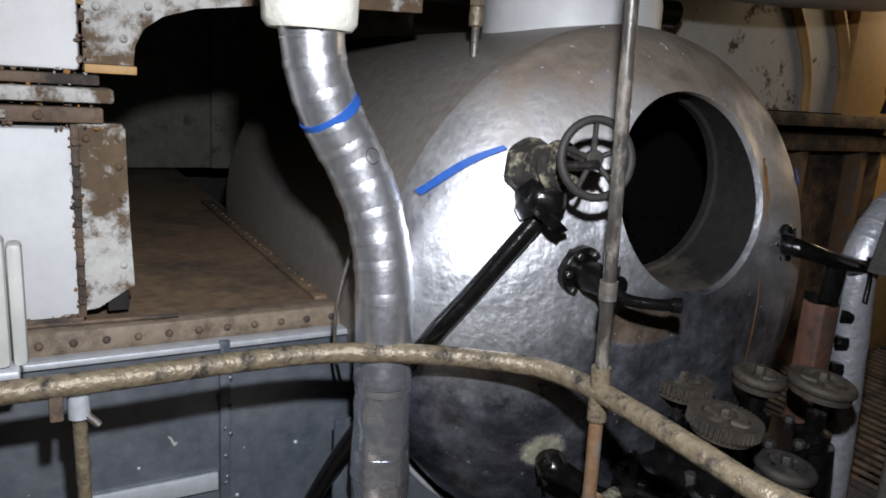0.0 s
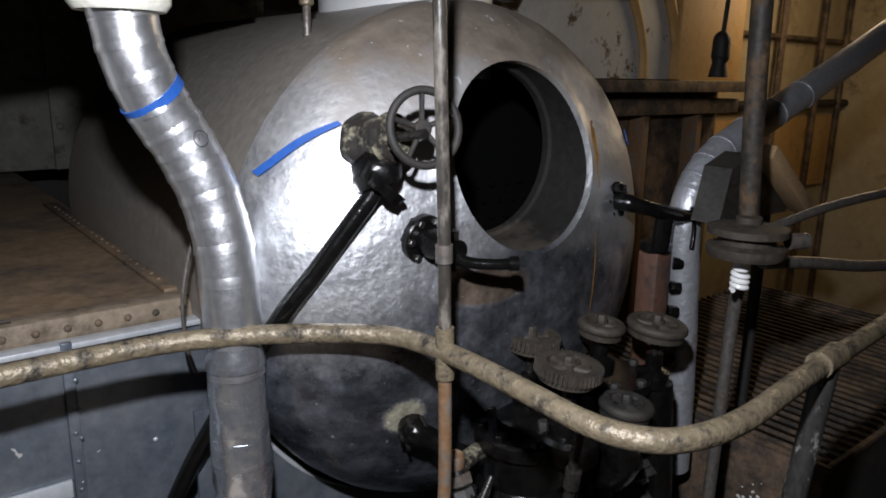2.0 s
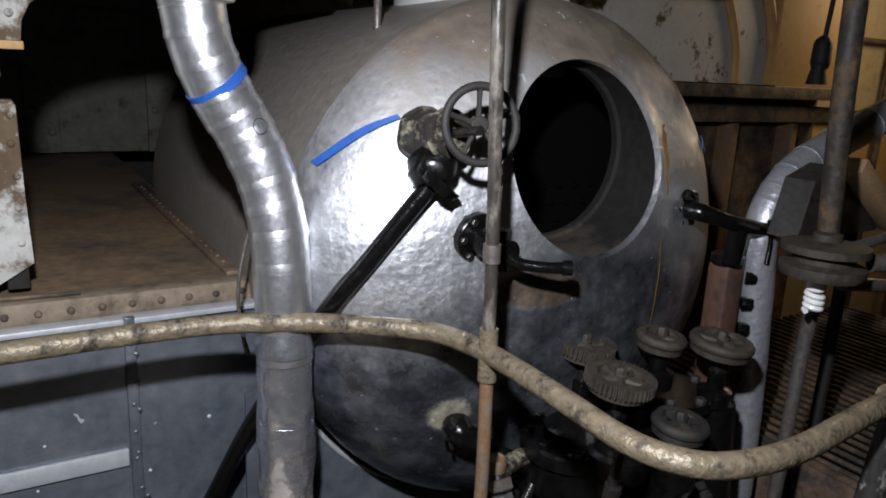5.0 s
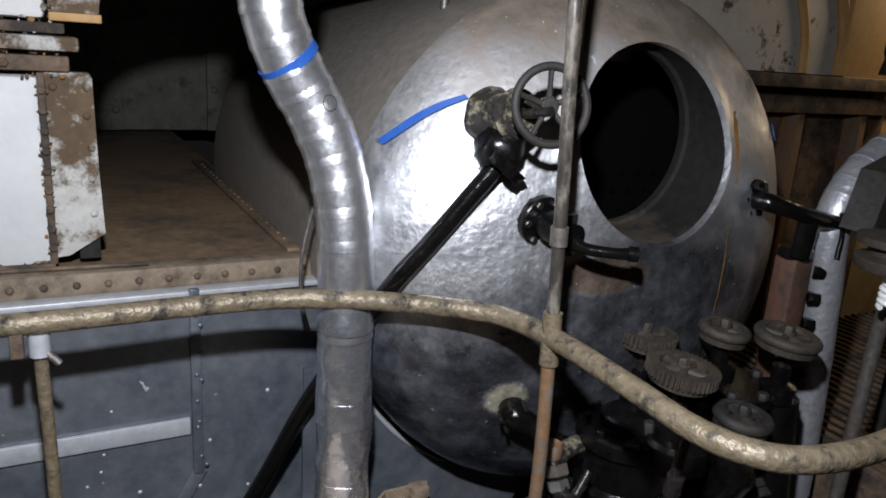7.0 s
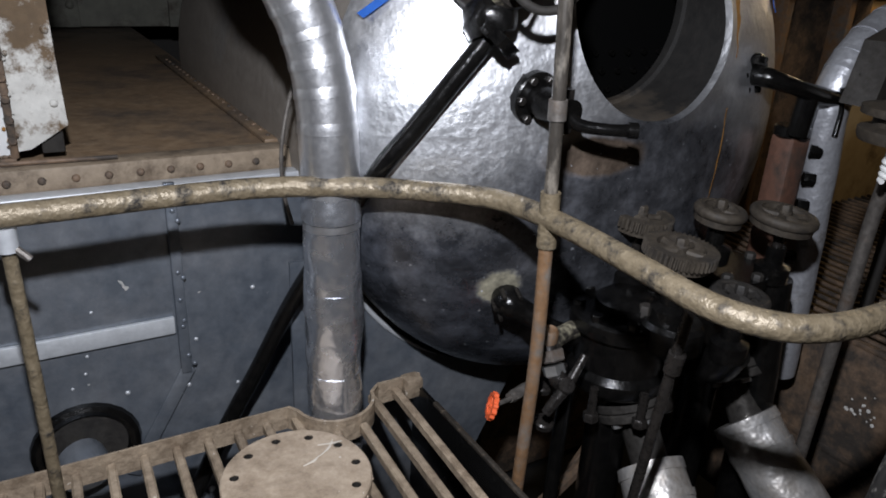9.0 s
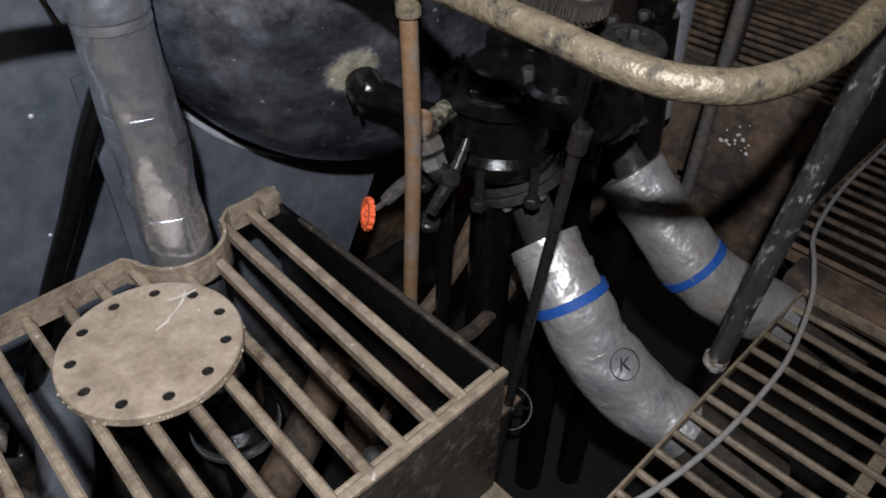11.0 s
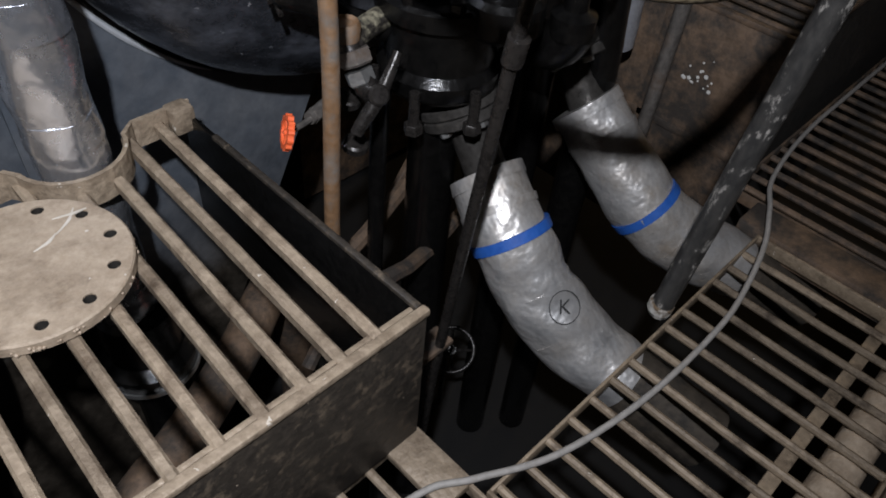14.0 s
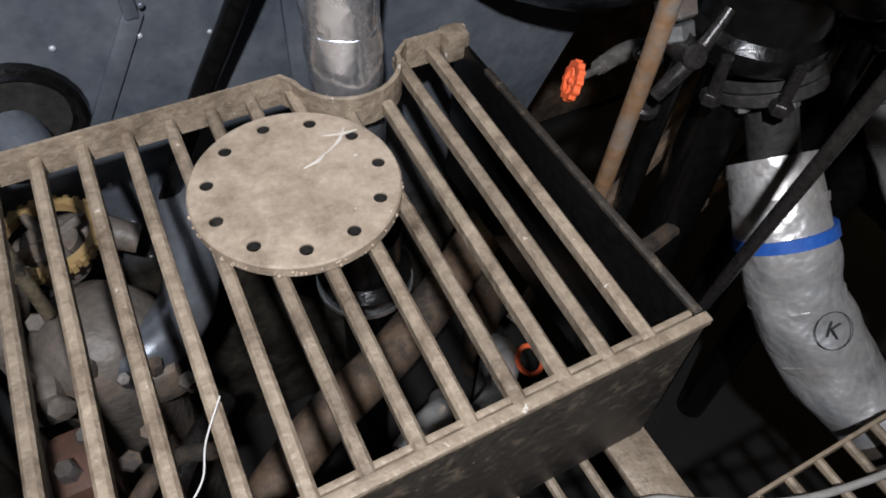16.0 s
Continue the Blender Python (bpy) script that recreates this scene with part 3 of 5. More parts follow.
tape_on_cap((0.787, 1.958), (0.935, 2.066), 0.0115, "strip of blue masking tape stuck on the drum end")
def streak_on_cap(x, z, length, width, label, seed):
    rnd = random.Random(seed)
    bm = bmesh.new()
    rows = []
    for i in range(15):
        s = i / 14
        w = width * (0.25 + 0.75 * math.sin(math.pi * min(1, s * 1.1 + 0.12))) * rnd.uniform(0.6, 1.15)
        px = x + rnd.uniform(-0.003, 0.003)
        pz = z - length * s
        rows.append([bm.verts.new(Vector((px + q * w, cap_y(px + q * w, pz), pz)) + cap_normal(px + q * w, pz) * 0.0085) for q in (-0.5, 0.0, 0.5)])
    for p, q in zip(rows, rows[1:]):
        for k in range(2):
            bm.faces.new((p[k], p[k + 1], q[k + 1], q[k]))
    return single("rust_streak", bm, STREAK, label, "rust streak")


streak_on_cap(1.622, 2.06, 0.17, 0.022, "orange rust streak running down beside the manhole", 2)
streak_on_cap(1.60, 1.78, 0.30, 0.006, "thin pale rust run below the manhole", 6)
tape_on_cap((1.868, 2.000), (1.895, 1.988), 0.030, "short scrap of blue tape on the drum edge")


# ---- riveted casing below and beside the drum ----
def build_casing():
    casing = thing("boiler_casing", "grey painted riveted steel boiler casing with a rusty brown top", "boiler casing", (0.0, 1.5, -0.45))
    out = [(-1.55, -0.45), (0.80, -0.45), (0.80, 1.32)]
    for a in np.linspace(211, 199, 5):
        out.append((CX + (CR + 0.004) * math.cos(radians(a)), CZ + (CR + 0.004) * math.sin(radians(a))))
    out += [(0.735, 1.575), (-1.55, 1.575)]
    bm = bmesh.new()
    f = bm.faces.new([bm.verts.new((x, 1.5, z)) for x, z in out])
    ext = bmesh.ops.extrude_face_region(bm, geom=[f])
    bmesh.ops.translate(bm, verts=[v for v in ext["geom"] if isinstance(v, bmesh.types.BMVert)], vec=(0, 0.012, 0))
    part("front_plate", bm, PLATE, casing, smooth=False)
    rim = [(CX + (CR + k) * math.cos(radians(a)), CZ + (CR + k) * math.sin(radians(a))) for a, k in zip(np.linspace(205, 267, 24), np.linspace(0.010, 0.046, 24))]
    bm = bmesh.new()
    f = bm.faces.new([bm.verts.new((x, 1.382, z)) for x, z in [(0.715, -0.45), (0.66, -0.45), (0.66, 1.40)] + rim + [(1.335, 0.925), (1.325, 0.905), (0.93, 0.12), (0.76, -0.45)]])
    ext = bmesh.ops.extrude_face_region(bm, geom=[f])
    bmesh.ops.translate(bm, verts=[v for v in ext["geom"] if isinstance(v, bmesh.types.BMVert)], vec=(0, 0.010, 0))
    part("apron_plate", bm, PLATE, casing, "grey plate cut round the drum", smooth=False)
    part("apron_lip", new_tube([(x, 1.380, z) for x, z in rim[2:15]], [0.003, 0.006, 0.007, 0.005, 0.002], 8, 2), PLATE_EDGE, casing, "bright worn lip")
    # Black round band fills the gap between drum and apron plate.
    part("gap_band", new_tube([(CX + (CR + 0.008) * math.cos(radians(a)), 1.40, CZ + (CR + 0.008) * math.sin(radians(a))) for a in np.linspace(203, 275, 22)], 0.018, 10, 2), BLACK, casing, "black band in the gap round the drum")
    part("top_flange", new_box((-1.5, 1.486, 1.572), (0.735, 1.53, 1.586), 0.003), PLATE_EDGE, casing, "bright worn flange edge")
    part("edge_angle", new_box((-1.5, 1.535, 1.575), (0.74, 1.60, 1.632), 0.004), EDGE_RUST, casing, "weathered brown angle iron")
    part("top_plate", new_box((-1.55, 1.60, 1.60), (0.76, 4.9, 1.622), 0.002), BROWN, casing, "oily rust-brown top plate")
    part("drum_angle", new_box((0.685, 1.62, 1.6225), (0.735, 3.1, 1.634), 0.003), BROWN, casing)
    # straps
    part("strap", new_box((0.416, 1.484, 1.108), (0.440, 1.4995, 1.590), 0.003), PLATE, casing)
    m = Matrix.Translation((0.43, 1.494, 1.11)) @ Matrix.Rotation(radians(30), 4, "Y")
    part("strap", new_box((-0.017, -0.005, -0.30), (0.017, 0.005, 0.01), 0.003, m), PLATE, casing)
    part("strap", new_box((-0.9, 1.488, 1.218), (0.412, 1.4995, 1.262), 0.003), PLATE_EDGE, casing)
    part("strap", new_box((-0.9, 1.488, -0.2), (-0.86, 1.4995, 1.572), 0.003), PLATE, casing)
    for z in (1.13, 1.155, 1.235, 1.25, 1.305, 1.36, 1.375, 1.43, 1.50, 1.525):
        part("rivet", rivet_head(bmesh.new(), (0.438 + 0.010 * math.sin(z * 90), 1.486, z), (0, -1, 0), 0.0065), PLATE, casing)
    for k in range(26):
        part("rivet", rivet_head(bmesh.new(), (-0.9 + 0.064 * k, 1.535, 1.606), (0, -1, 0), 0.009), RUST, casing)
    rnd = random.Random(5)
    for k in range(60):
        x, z = rnd.uniform(-0.5, 0.64), rnd.uniform(0.45, 1.40)
        if math.hypot(x - CX, z - CZ) < CR + 0.05 or math.hypot(x - 0.19, z - 0.97) < 0.14:
            continue
        part("rivet", rivet_head(bmesh.new(), (x, 1.4995, z), (0, -1, 0), rnd.choice((0.004, 0.005, 0.006, 0.009))), PLATE_EDGE, casing)
    for k in range(22):
        part("rivet", rivet_head(bmesh.new(), (0.705, 1.66 + 0.062 * k, 1.634), (0, 0, 1), 0.007), RUST, casing)
    # sight hole with its black ring; a black disc paints the opening's darkness
    part("hole_ring", new_tube([(0.19 + 0.105 * math.cos(a), 1.495, 0.965 + 0.10 * math.sin(a)) for a in np.linspace(0, 2 * math.pi, 25)[:-1]], 0.016, 8, 1, closed=True), BLACK, casing, "black ring round a round opening")
    part("opening_shade_disc", new_disc((0.19, 1.499, 0.965), (0, -1, 0), 0.10, 0.006), BLACK_MATT, casing)
    part("stub", new_tube([(0.17, 1.49, 0.94), (0.18, 1.455, 0.935), (0.185, 1.43, 0.925)], 0.055, 20, 6), PLATE, casing, "grey pipe stub")
    return casing


build_casing()
single("loose_rod", new_tube([(-0.25, 1.56, 1.645), (0.12, 1.565, 1.64), (0.34, 1.56, 1.638)], 0.005, 8, 3), RUST, "thin rusty rod lying along the casing edge", "rod")
single("conduit_wire", new_tube([(0.68, 1.33, 1.86), (0.655, 1.34, 1.78), (0.638, 1.345, 1.68), (0.645, 1.36, 1.58), (0.675, 1.40, 1.49)], 0.0045, 8, 6), GREY_PIPE, "thin grey conduit bent beside the lagged pipe", "conduit")


# ---- white bulkhead panels standing on the casing ----
def build_white_panels():
    w = thing("white_bulkhead", "white painted rust-stained steel bulkhead with riveted joints", "bulkhead", (-0.5, 1.6, 1.63))
    part("lower_panel", new_box((-1.58, 1.605, 1.636), (0.145, 1.75, 2.052), 0.012), WHITE_CLEAN, w, "white painted panel with rusty rim")
    bm = bmesh.new()
    f = bm.faces.new([bm.verts.new((x, 1.612, z)) for x, z in ((0.154, 1.652), (0.18, 1.655), (0.256, 1.702), (0.25, 1.85), (0.247, 2.05), (0.24, 2.062), (0.154, 2.062))])
    ext = bmesh.ops.extrude_face_region(bm, geom=[f])
    bmesh.ops.translate(bm, verts=[v for v in ext["geom"] if isinstance(v, bmesh.types.BMVert)], vec=(0, 0.012, 0))
    part("edge_strip", bm, WHITE_OLD, w, "flaking white riveted strip", smooth=False)
    part("edge_angle", new_box((0.20, 1.626, 1.64), (0.245, 1.70, 2.06), 0.004), BLACK_MATT, w)
    rc = random.Random(21)
    for name, count, mat, span in (("rust_crust", 260, RUST, 0.0045), ("paint_crust", 130, WHITE_OLD, 0.006), ("ochre_crust", 34, STREAK, 0.004)):
        bm = bmesh.new()
        for k in range(count):
            pick = rc.random()
            if pick < 0.4:
                x, z = 0.148 + rc.gauss(0, span), rc.uniform(1.64, 2.06)
            elif pick < 0.75:
                x, z = rc.uniform(-0.6, 0.2), rc.choice((2.055, 2.10, 2.138, 2.166)) + rc.gauss(0, span * 0.6)
            elif pick < 0.88:
                x, z = rc.uniform(-0.4, 0.15), 1.64 + abs(rc.gauss(0, span * 0.6))
            else:
                x, z = 0.168 + rc.gauss(0, span), rc.uniform(2.17, 2.45)
            s = rc.uniform(0.002, 0.0055)
            bmesh.ops.create_icosphere(bm, subdivisions=1, radius=1, matrix=Matrix.Translation((x, 1.602, z)) @ Matrix.Diagonal((s * rc.uniform(0.6, 1.8), s * 0.7, s * rc.uniform(0.6, 1.6), 1)))
        tagged(part(name, bm, mat, w, "flaking crust along the joints"), kind="stuff")
    part("joint_trim", new_box((0.140, 1.598, 1.64), (0.156, 1.62, 2.06), 0.004), RUST, w)
    part("bottom_trim", new_box((-1.58, 1.598, 1.628), (0.15, 1.64, 1.642), 0.003), RUST, w)
    part("channel", new_box((-1.58, 1.60, 2.062), (0.205, 1.70, 2.095), 0.005), RUST, w, "rusty channel")
    part("channel", new_box((-1.58, 1.575, 2.105), (0.225, 1.70, 2.135), 0.006), WHITE_OLD, w, "flaking white bar")
    part("channel", new_box((-1.58, 1.60, 2.14), (0.20, 1.70, 2.162), 0.004), RUST, w, "rusty channel")
    part("upper_panel", new_box((-1.58, 1.605, 2.168), (0.165, 1.72, 2.75), 0.012), WHITE, w, "stained white panel")
    bm = bmesh.new()
    out = [(0.172, 2.185), (0.268, 2.185), (0.272, 2.225), (0.29, 2.262), (0.33, 2.292), (0.40, 2.315), (0.60, 2.345), (0.95, 2.36), (0.95, 2.75), (0.172, 2.75)]
    f = bm.faces.new([bm.verts.new((x, 1.618, z)) for x, z in out])
    ext = bmesh.ops.extrude_face_region(bm, geom=[f])
    bmesh.ops.translate(bm, verts=[v for v in ext["geom"] if isinstance(v, bmesh.types.BMVert)], vec=(0, 0.02, 0))
    part("arch_plate", bm, WHITE_OLD, w, "grey flaking plate cut to an arch", smooth=False)
    part("arch_edge", new_box((0.172, 1.59, 2.166), (0.272, 1.65, 2.184), 0.003), ORANGE, w, "ochre edge bar")
    for x, z in [(0.235, 2.03), (0.232, 1.97), (0.238, 1.90), (0.235, 1.83), (0.17, 2.03), (0.235, 1.75), (0.25, 2.24), (0.30, 2.31), (0.36, 2.34), (0.20, 2.30)]:
        part("rivet", rivet_head(bmesh.new(), (x, 1.612, z), (0, -1, 0), 0.009), WHITE_OLD, w)
    for k in range(9):
        part("bolt", hexagon(bmesh.new(), (0.148, 1.598, 1.68 + 0.043 * k), (0, -1, 0), 0.009, 0.008), RUST, w)
    for k in range(8):
        part("bolt", hexagon(bmesh.new(), (-0.35 + 0.062 * k, 1.60, 2.078), (0, -1, 0), 0.010, 0.01), WHITE_OLD, w)
    return w


build_white_panels()
cab = thing("switch_cabinet", "pale grey ridged metal cabinet on the casing edge", "cabinet", (-0.25, 1.3, 1.635))
part("body", new_box((-0.55, 1.285, 1.66), (0.020, 1.335, 1.893), 0.010), CABINET, cab)
part("side_flange", new_box((0.021, 1.30, 1.655), (0.046, 1.345, 1.878), 0.009), CABINET, cab)
part("ridge", new_box((-0.075, 1.272, 1.672), (-0.020, 1.2845, 1.885), 0.006), CABINET, cab)
part("bottom_lip", new_box((-0.55, 1.275, 1.636), (0.032, 1.34, 1.658), 0.006), PLATE_EDGE, cab, "worn bright bottom lip")
for x in (-0.055, -0.02):
    part("bolt", hexagon(bmesh.new(), (x, 1.305, 1.893), (0, 0, 1), 0.009, 0.012), CABINET, cab)
single("cabinet_bracket", new_box((-0.5, 1.30, 1.585), (0.0, 1.56, 1.635), 0.004), RUST, "rusty bracket that carries the small cabinet", "bracket")

# ---- lagged steam pipe in front of the drum ----
PIPE = [(0.705, 1.215, 0.72), (0.703, 1.213, 1.0), (0.70, 1.21, 1.15), (0.697, 1.205, 1.35), (0.695, 1.205, 1.55), (0.692, 1.21, 1.72), (0.686, 1.22, 1.84),
        (0.664, 1.235, 1.945), (0.628, 1.245, 2.03), (0.588, 1.25, 2.10), (0.553, 1.25, 2.18), (0.537, 1.25, 2.26), (0.532, 1.25, 2.36), (0.53, 1.25, 3.05)]


def build_lagged_pipe():
    p = thing("lagged_steam_pipe", "silver foil-wrapped steam pipe bending up before the drum", "pipe", PIPE[0])
    line = smooth_line(PIPE, 10)
    wrap = part("foil_wrap", new_tube(PIPE[4:], 0.060, 32, 10, wobble=0.03), FOIL, p)
    low = part("crumpled_wrap", new_tube(PIPE[:5], 0.0600, 48, 24, wobble=0.11), FOIL_CRUMPLED, p, "crumpled silver foil")
    for i in (52, 58, 63, 68, 74, 79, 84, 90, 97, 104, 110):
        part("wrap_edge", new_tube([line[i], line[i + 1], line[i + 2]], [0.0618, 0.0612, 0.0598], 32, 2, wobble=0.03), FOIL, wrap)
    for i in (20, 30, 41):
        part("wrap_edge", new_tube([line[i], line[i + 3]], [0.0632, 0.0602], 40, 2, wobble=0.07), FOIL_CRUMPLED, low, "crumpled foil overlap")
    q = line[93]
    d = (line[95] - line[92]).normalized()
    d = (d + Vector((-0.28, -0.12, 0.0))).normalized()
    part("tape_band", new_tube([q - d * 0.0095, q + d * 0.0095], 0.0632, 28, 1), BLUE, wrap, "band of blue masking tape")
    part("lagging_end", lathe(bmesh.new(), [(0.05, 2.275), (0.078, 2.272), (0.088, 2.285), (0.090, 2.34), (0.086, 2.6), (0.09, 3.08)], Matrix.Translation((0.532, 1.25, 0)), 32), LAGGING, p, "thick cream lagging sleeve")
    return p


build_lagged_pipe()


def mark(text, place, normal, size, lean=0.0):
    """A letter in a ring, drawn by hand with a marker."""
    cu = bpy.data.curves.new("letter", "FONT")
    cu.body, cu.size, cu.align_x, cu.align_y, cu.extrude, cu.offset = text, size, "CENTER", "CENTER", 0.0006, -0.0005
    n = Vector(normal).normalized()
    up = (Vector((0, 0, 1)) - n * n.z).normalized()
    m = Matrix.Translation(place) @ Matrix((up.cross(n), up, n)).transposed().to_4x4() @ pose(0, 0, 0, 0, 0, lean)
    ob = new("letter", cu)
    ob.matrix_world = m
    ob.data.materials.append(INK)
    tagged(ob, "letter %s marked on the foil in black ink" % text, "marking")
    ring = [m @ Vector((size * 0.78 * math.cos(a), size * 0.78 * math.sin(a), 0)) for a in np.linspace(0, 2 * math.pi, 19)[:-1]]
    single("marker_ring", new_tube(ring, 0.0009, 5, 1, closed=True), INK, "hand-drawn black ring round the letter", "marking")


mark("H", (0.642, 1.1885, 2.046), (0.28, -1, 0.25), 0.020, 10)

# ---- handrail, its posts and the thin upright pipe ----
rail = thing("handrail", "worn beige painted tubular handrail bent round the machinery", "handrail", (0.97, 0.8, 1.65))
part("rail_tube", new_tube([(-1.55, 1.205, 1.655), (-0.6, 1.205, 1.655), (0.1, 1.205, 1.65), (0.38, 1.21, 1.65), (0.55, 1.20, 1.65), (0.70, 1.15, 1.65), (0.84, 1.065, 1.65), (0.93, 0.985, 1.65), (0.962, 0.90, 1.65),
                            (0.972, 0.78, 1.65), (0.973, 0.62, 1.646), (0.977, 0.50, 1.640), (1.004, 0.425, 1.637), (1.066, 0.375, 1.636), (1.20, 0.355, 1.637), (1.45, 0.372, 1.645), (1.9, 0.40, 1.65), (2.6, 0.44, 1.65)], 0.0205, 16, 8), RAIL, rail)
post = part("post", new_tube([(1.514, 0.44, 0.75), (1.53, 0.41, 1.2), (1.545, 0.378, 1.65)], 0.0235, 14, 4), CHIPPED, rail, "dark paint-chipped stanchion")
part("foot", new_disc((1.514, 0.441, 0.755), (0.03, -0.06, 1), 0.027, 0.03, 0.006), WHITE_OLD, rail)
part("collar", new_tube([(1.50, 0.376, 1.65), (1.59, 0.382, 1.65)], 0.026, 16, 2), RAIL, rail)
part("post", new_tube([(0.124, 1.225, 0.76), (0.122, 1.22, 1.3), (0.118, 1.215, 1.60)], 0.012, 12, 4), RAIL, rail)
part("post", new_tube([(-0.058, 1.22, -0.44), (-0.058, 1.22, 0.8), (-0.058, 1.215, 1.628)], 0.044, 24, 3), PLATE, rail, "thick grey painted stanchion")
part("clamp", new_tube([(0.118, 1.213, 1.585), (0.118, 1.213, 1.628)], 0.018, 14, 2), PLATE_EDGE, rail, "pale clamp")
part("bolt", new_tube([(0.13, 1.205, 1.59), (0.148, 1.20, 1.57)], 0.007, 8, 1), GREY_PIPE, rail)
part("clamp", new_box((0.072, 1.19, 1.59), (0.094, 1.225, 1.645), 0.004), RUST, rail)

thin = thing("upright_pipe", "thin upright steel pipe, rusty below the rail", "pipe", (0.965, 0.845, 0.72))
part("lower_length", new_tube([(0.984, 0.88, 0.70), (0.972, 0.855, 1.05), (0.973, 0.843, 1.36), (0.969, 0.845, 1.62)], 0.0135, 14, 5), RUST_PIPE, thin, "rust-orange lower length")
part("upper_length", new_tube([(0.968, 0.845, 1.66), (0.961, 0.846, 1.90), (0.946, 0.846, 2.2), (0.905, 0.846, 3.08)], 0.0125, 14, 5), THIN, thin, "worn grey upper length")
part("coupling", new_tube([(0.970, 0.845, 1.595), (0.967, 0.845, 1.70)], 0.0185, 14, 2), RAIL, thin)
part("coupling", new_tube([(0.963, 0.846, 1.83), (0.962, 0.846, 1.865)], 0.0165, 14, 2), GREY_PIPE, thin)


# ---- valves on the drum end ----
def build_stop_valve():
    v = thing("stop_valve", "dark cast-iron stop valve with a spoked handwheel on the drum end", "valve", (0.985, 1.10, 2.03))
    ax = Vector((0.10, -1, 0.16)).normalized()
    b = Vector((0.965, 1.135, 2.03))
    bm = new_tube([b, b + ax * 0.02, b + ax * 0.045, b + ax * 0.07], [0.060, 0.058, 0.046, 0.042], 30, 5, wobble=0.22)
    part("base", bm, VALVE_PATCH, v)
    part("body", new_tube([b + ax * 0.03, b + ax * 0.05, b + ax * 0.085, b + ax * 0.1, b + ax * 0.118], [0.040, 0.048, 0.046, 0.055, 0.05], 28, 5, wobble=0.12), VALVE_PATCH, v, "dark body with worn pale patches")
    part("stem", new_tube([b + ax * 0.10, b + ax * 0.20], 0.010, 10, 2), VALVE, v)
    handwheel_parts(v, b + ax * 0.185 + Vector((0.012, 0, 0.012)), (-0.22, -1, 0.16), 0.073, 0.0085, 5, BLACK_MATT, 20, dish=0.012)
    part("outlet", new_tube([(0.955, 1.09, 2.0), (0.958, 1.07, 1.975), (0.962, 1.06, 1.945)], [0.040, 0.050, 0.044], 22, 6, wobble=0.35), BLACK, v)
    d = Vector((-0.55, 0.25, -0.7)).normalized()
    part("flange", new_tube([Vector((0.970, 1.052, 1.955)), Vector((0.970, 1.052, 1.955)) + d * 0.024], [0.054, 0.050], 22, 2, wobble=0.25), BLACK, v)
    for k in range(4):
        w = k * math.pi / 2 + 0.5
        m = axis_frame(Vector((0.970, 1.052, 1.955)), d)
        part("bolt", hexagon(bmesh.new(), m @ Vector((0.043 * math.cos(w), 0.043 * math.sin(w), 0.016)), d, 0.010, 0.010), BLACK, v)
    return v


build_stop_valve()
single("drain_pipe", new_tube([(0.965, 1.055, 1.958), (0.90, 1.085, 1.862), (0.84, 1.118, 1.768), (0.765, 1.165, 1.65), (0.66, 1.33, 1.35), (0.578, 1.40, 1.13), (0.485, 1.42, 0.95), (0.36, 1.42, 0.70)], 0.020, 14, 8), BLACK, "black diagonal drain pipe below the stop valve", "pipe")


def build_lever_cock():
    v = thing("lever_cock", "black lever cock bolted on the drum end", "valve", (1.073, 1.05, 1.80))
    ax = Vector((0.06, -1, -0.12)).normalized()
    b = Vector((1.068, 1.062, 1.825))
    flange_parts(v, b, ax, 0.055, 0.022, 6, BLACK, VALVE, 0.009)
    part("body", lathe(bmesh.new(), [(0, 0.02), (0.03, 0.02), (0.034, 0.05), (0.026, 0.09), (0.03, 0.095), (0.03, 0.12), (0, 0.12)], axis_frame(b, ax), 20), BLACK, v)
    h = b + ax * 0.10
    part("lever", new_tube([h, (1.10, 0.94, 1.79), (1.15, 0.905, 1.785), (1.185, 0.89, 1.785)], [0.015, 0.013, 0.012, 0.013], 12, 5), BLACK, v)
    part("lever_end", new_tube([(1.178, 0.893, 1.785), (1.195, 0.883, 1.785)], 0.016, 12, 2), BLACK, v)
    part("plug", new_tube([h + Vector((0, 0, -0.04)), h + Vector((0, 0, 0.045))], 0.017, 12, 3), VALVE, v)
    return v


build_lever_cock()


def build_gauge_cock():
    v = thing("gauge_cock", "black gauge cock on a round flange at the drum edge", "valve", (1.735, 1.07, 1.83))
    b = Vector((1.735, 1.075, 1.845))
    ax = Vector((0.05, -1, -0.03)).normalized()
    flange_parts(v, b, ax, 0.052, 0.02, 6, BLACK, BLACK, 0.009)
    part("body", new_tube([b + ax * 0.015, b + ax * 0.06, Vector((1.80, 0.985, 1.825)), Vector((1.90, 0.975, 1.80)), Vector((1.965, 0.97, 1.79))], [0.026, 0.024, 0.02, 0.022, 0.018], 14, 6), BLACK, v)
    part("handle", new_tube([(1.955, 0.96, 1.82), (1.965, 0.955, 1.76), (1.955, 0.95, 1.70)], 0.007, 10, 4), BLACK, v)
    part("cross_handle", new_tube([(1.93, 0.94, 1.795), (2.02, 0.96, 1.785)], 0.008, 10, 2), BLACK, v)
    part("tee", new_tube([(1.865, 0.985, 1.81), (1.868, 0.995, 1.70)], 0.026, 14, 3), BLACK, v)
    return v


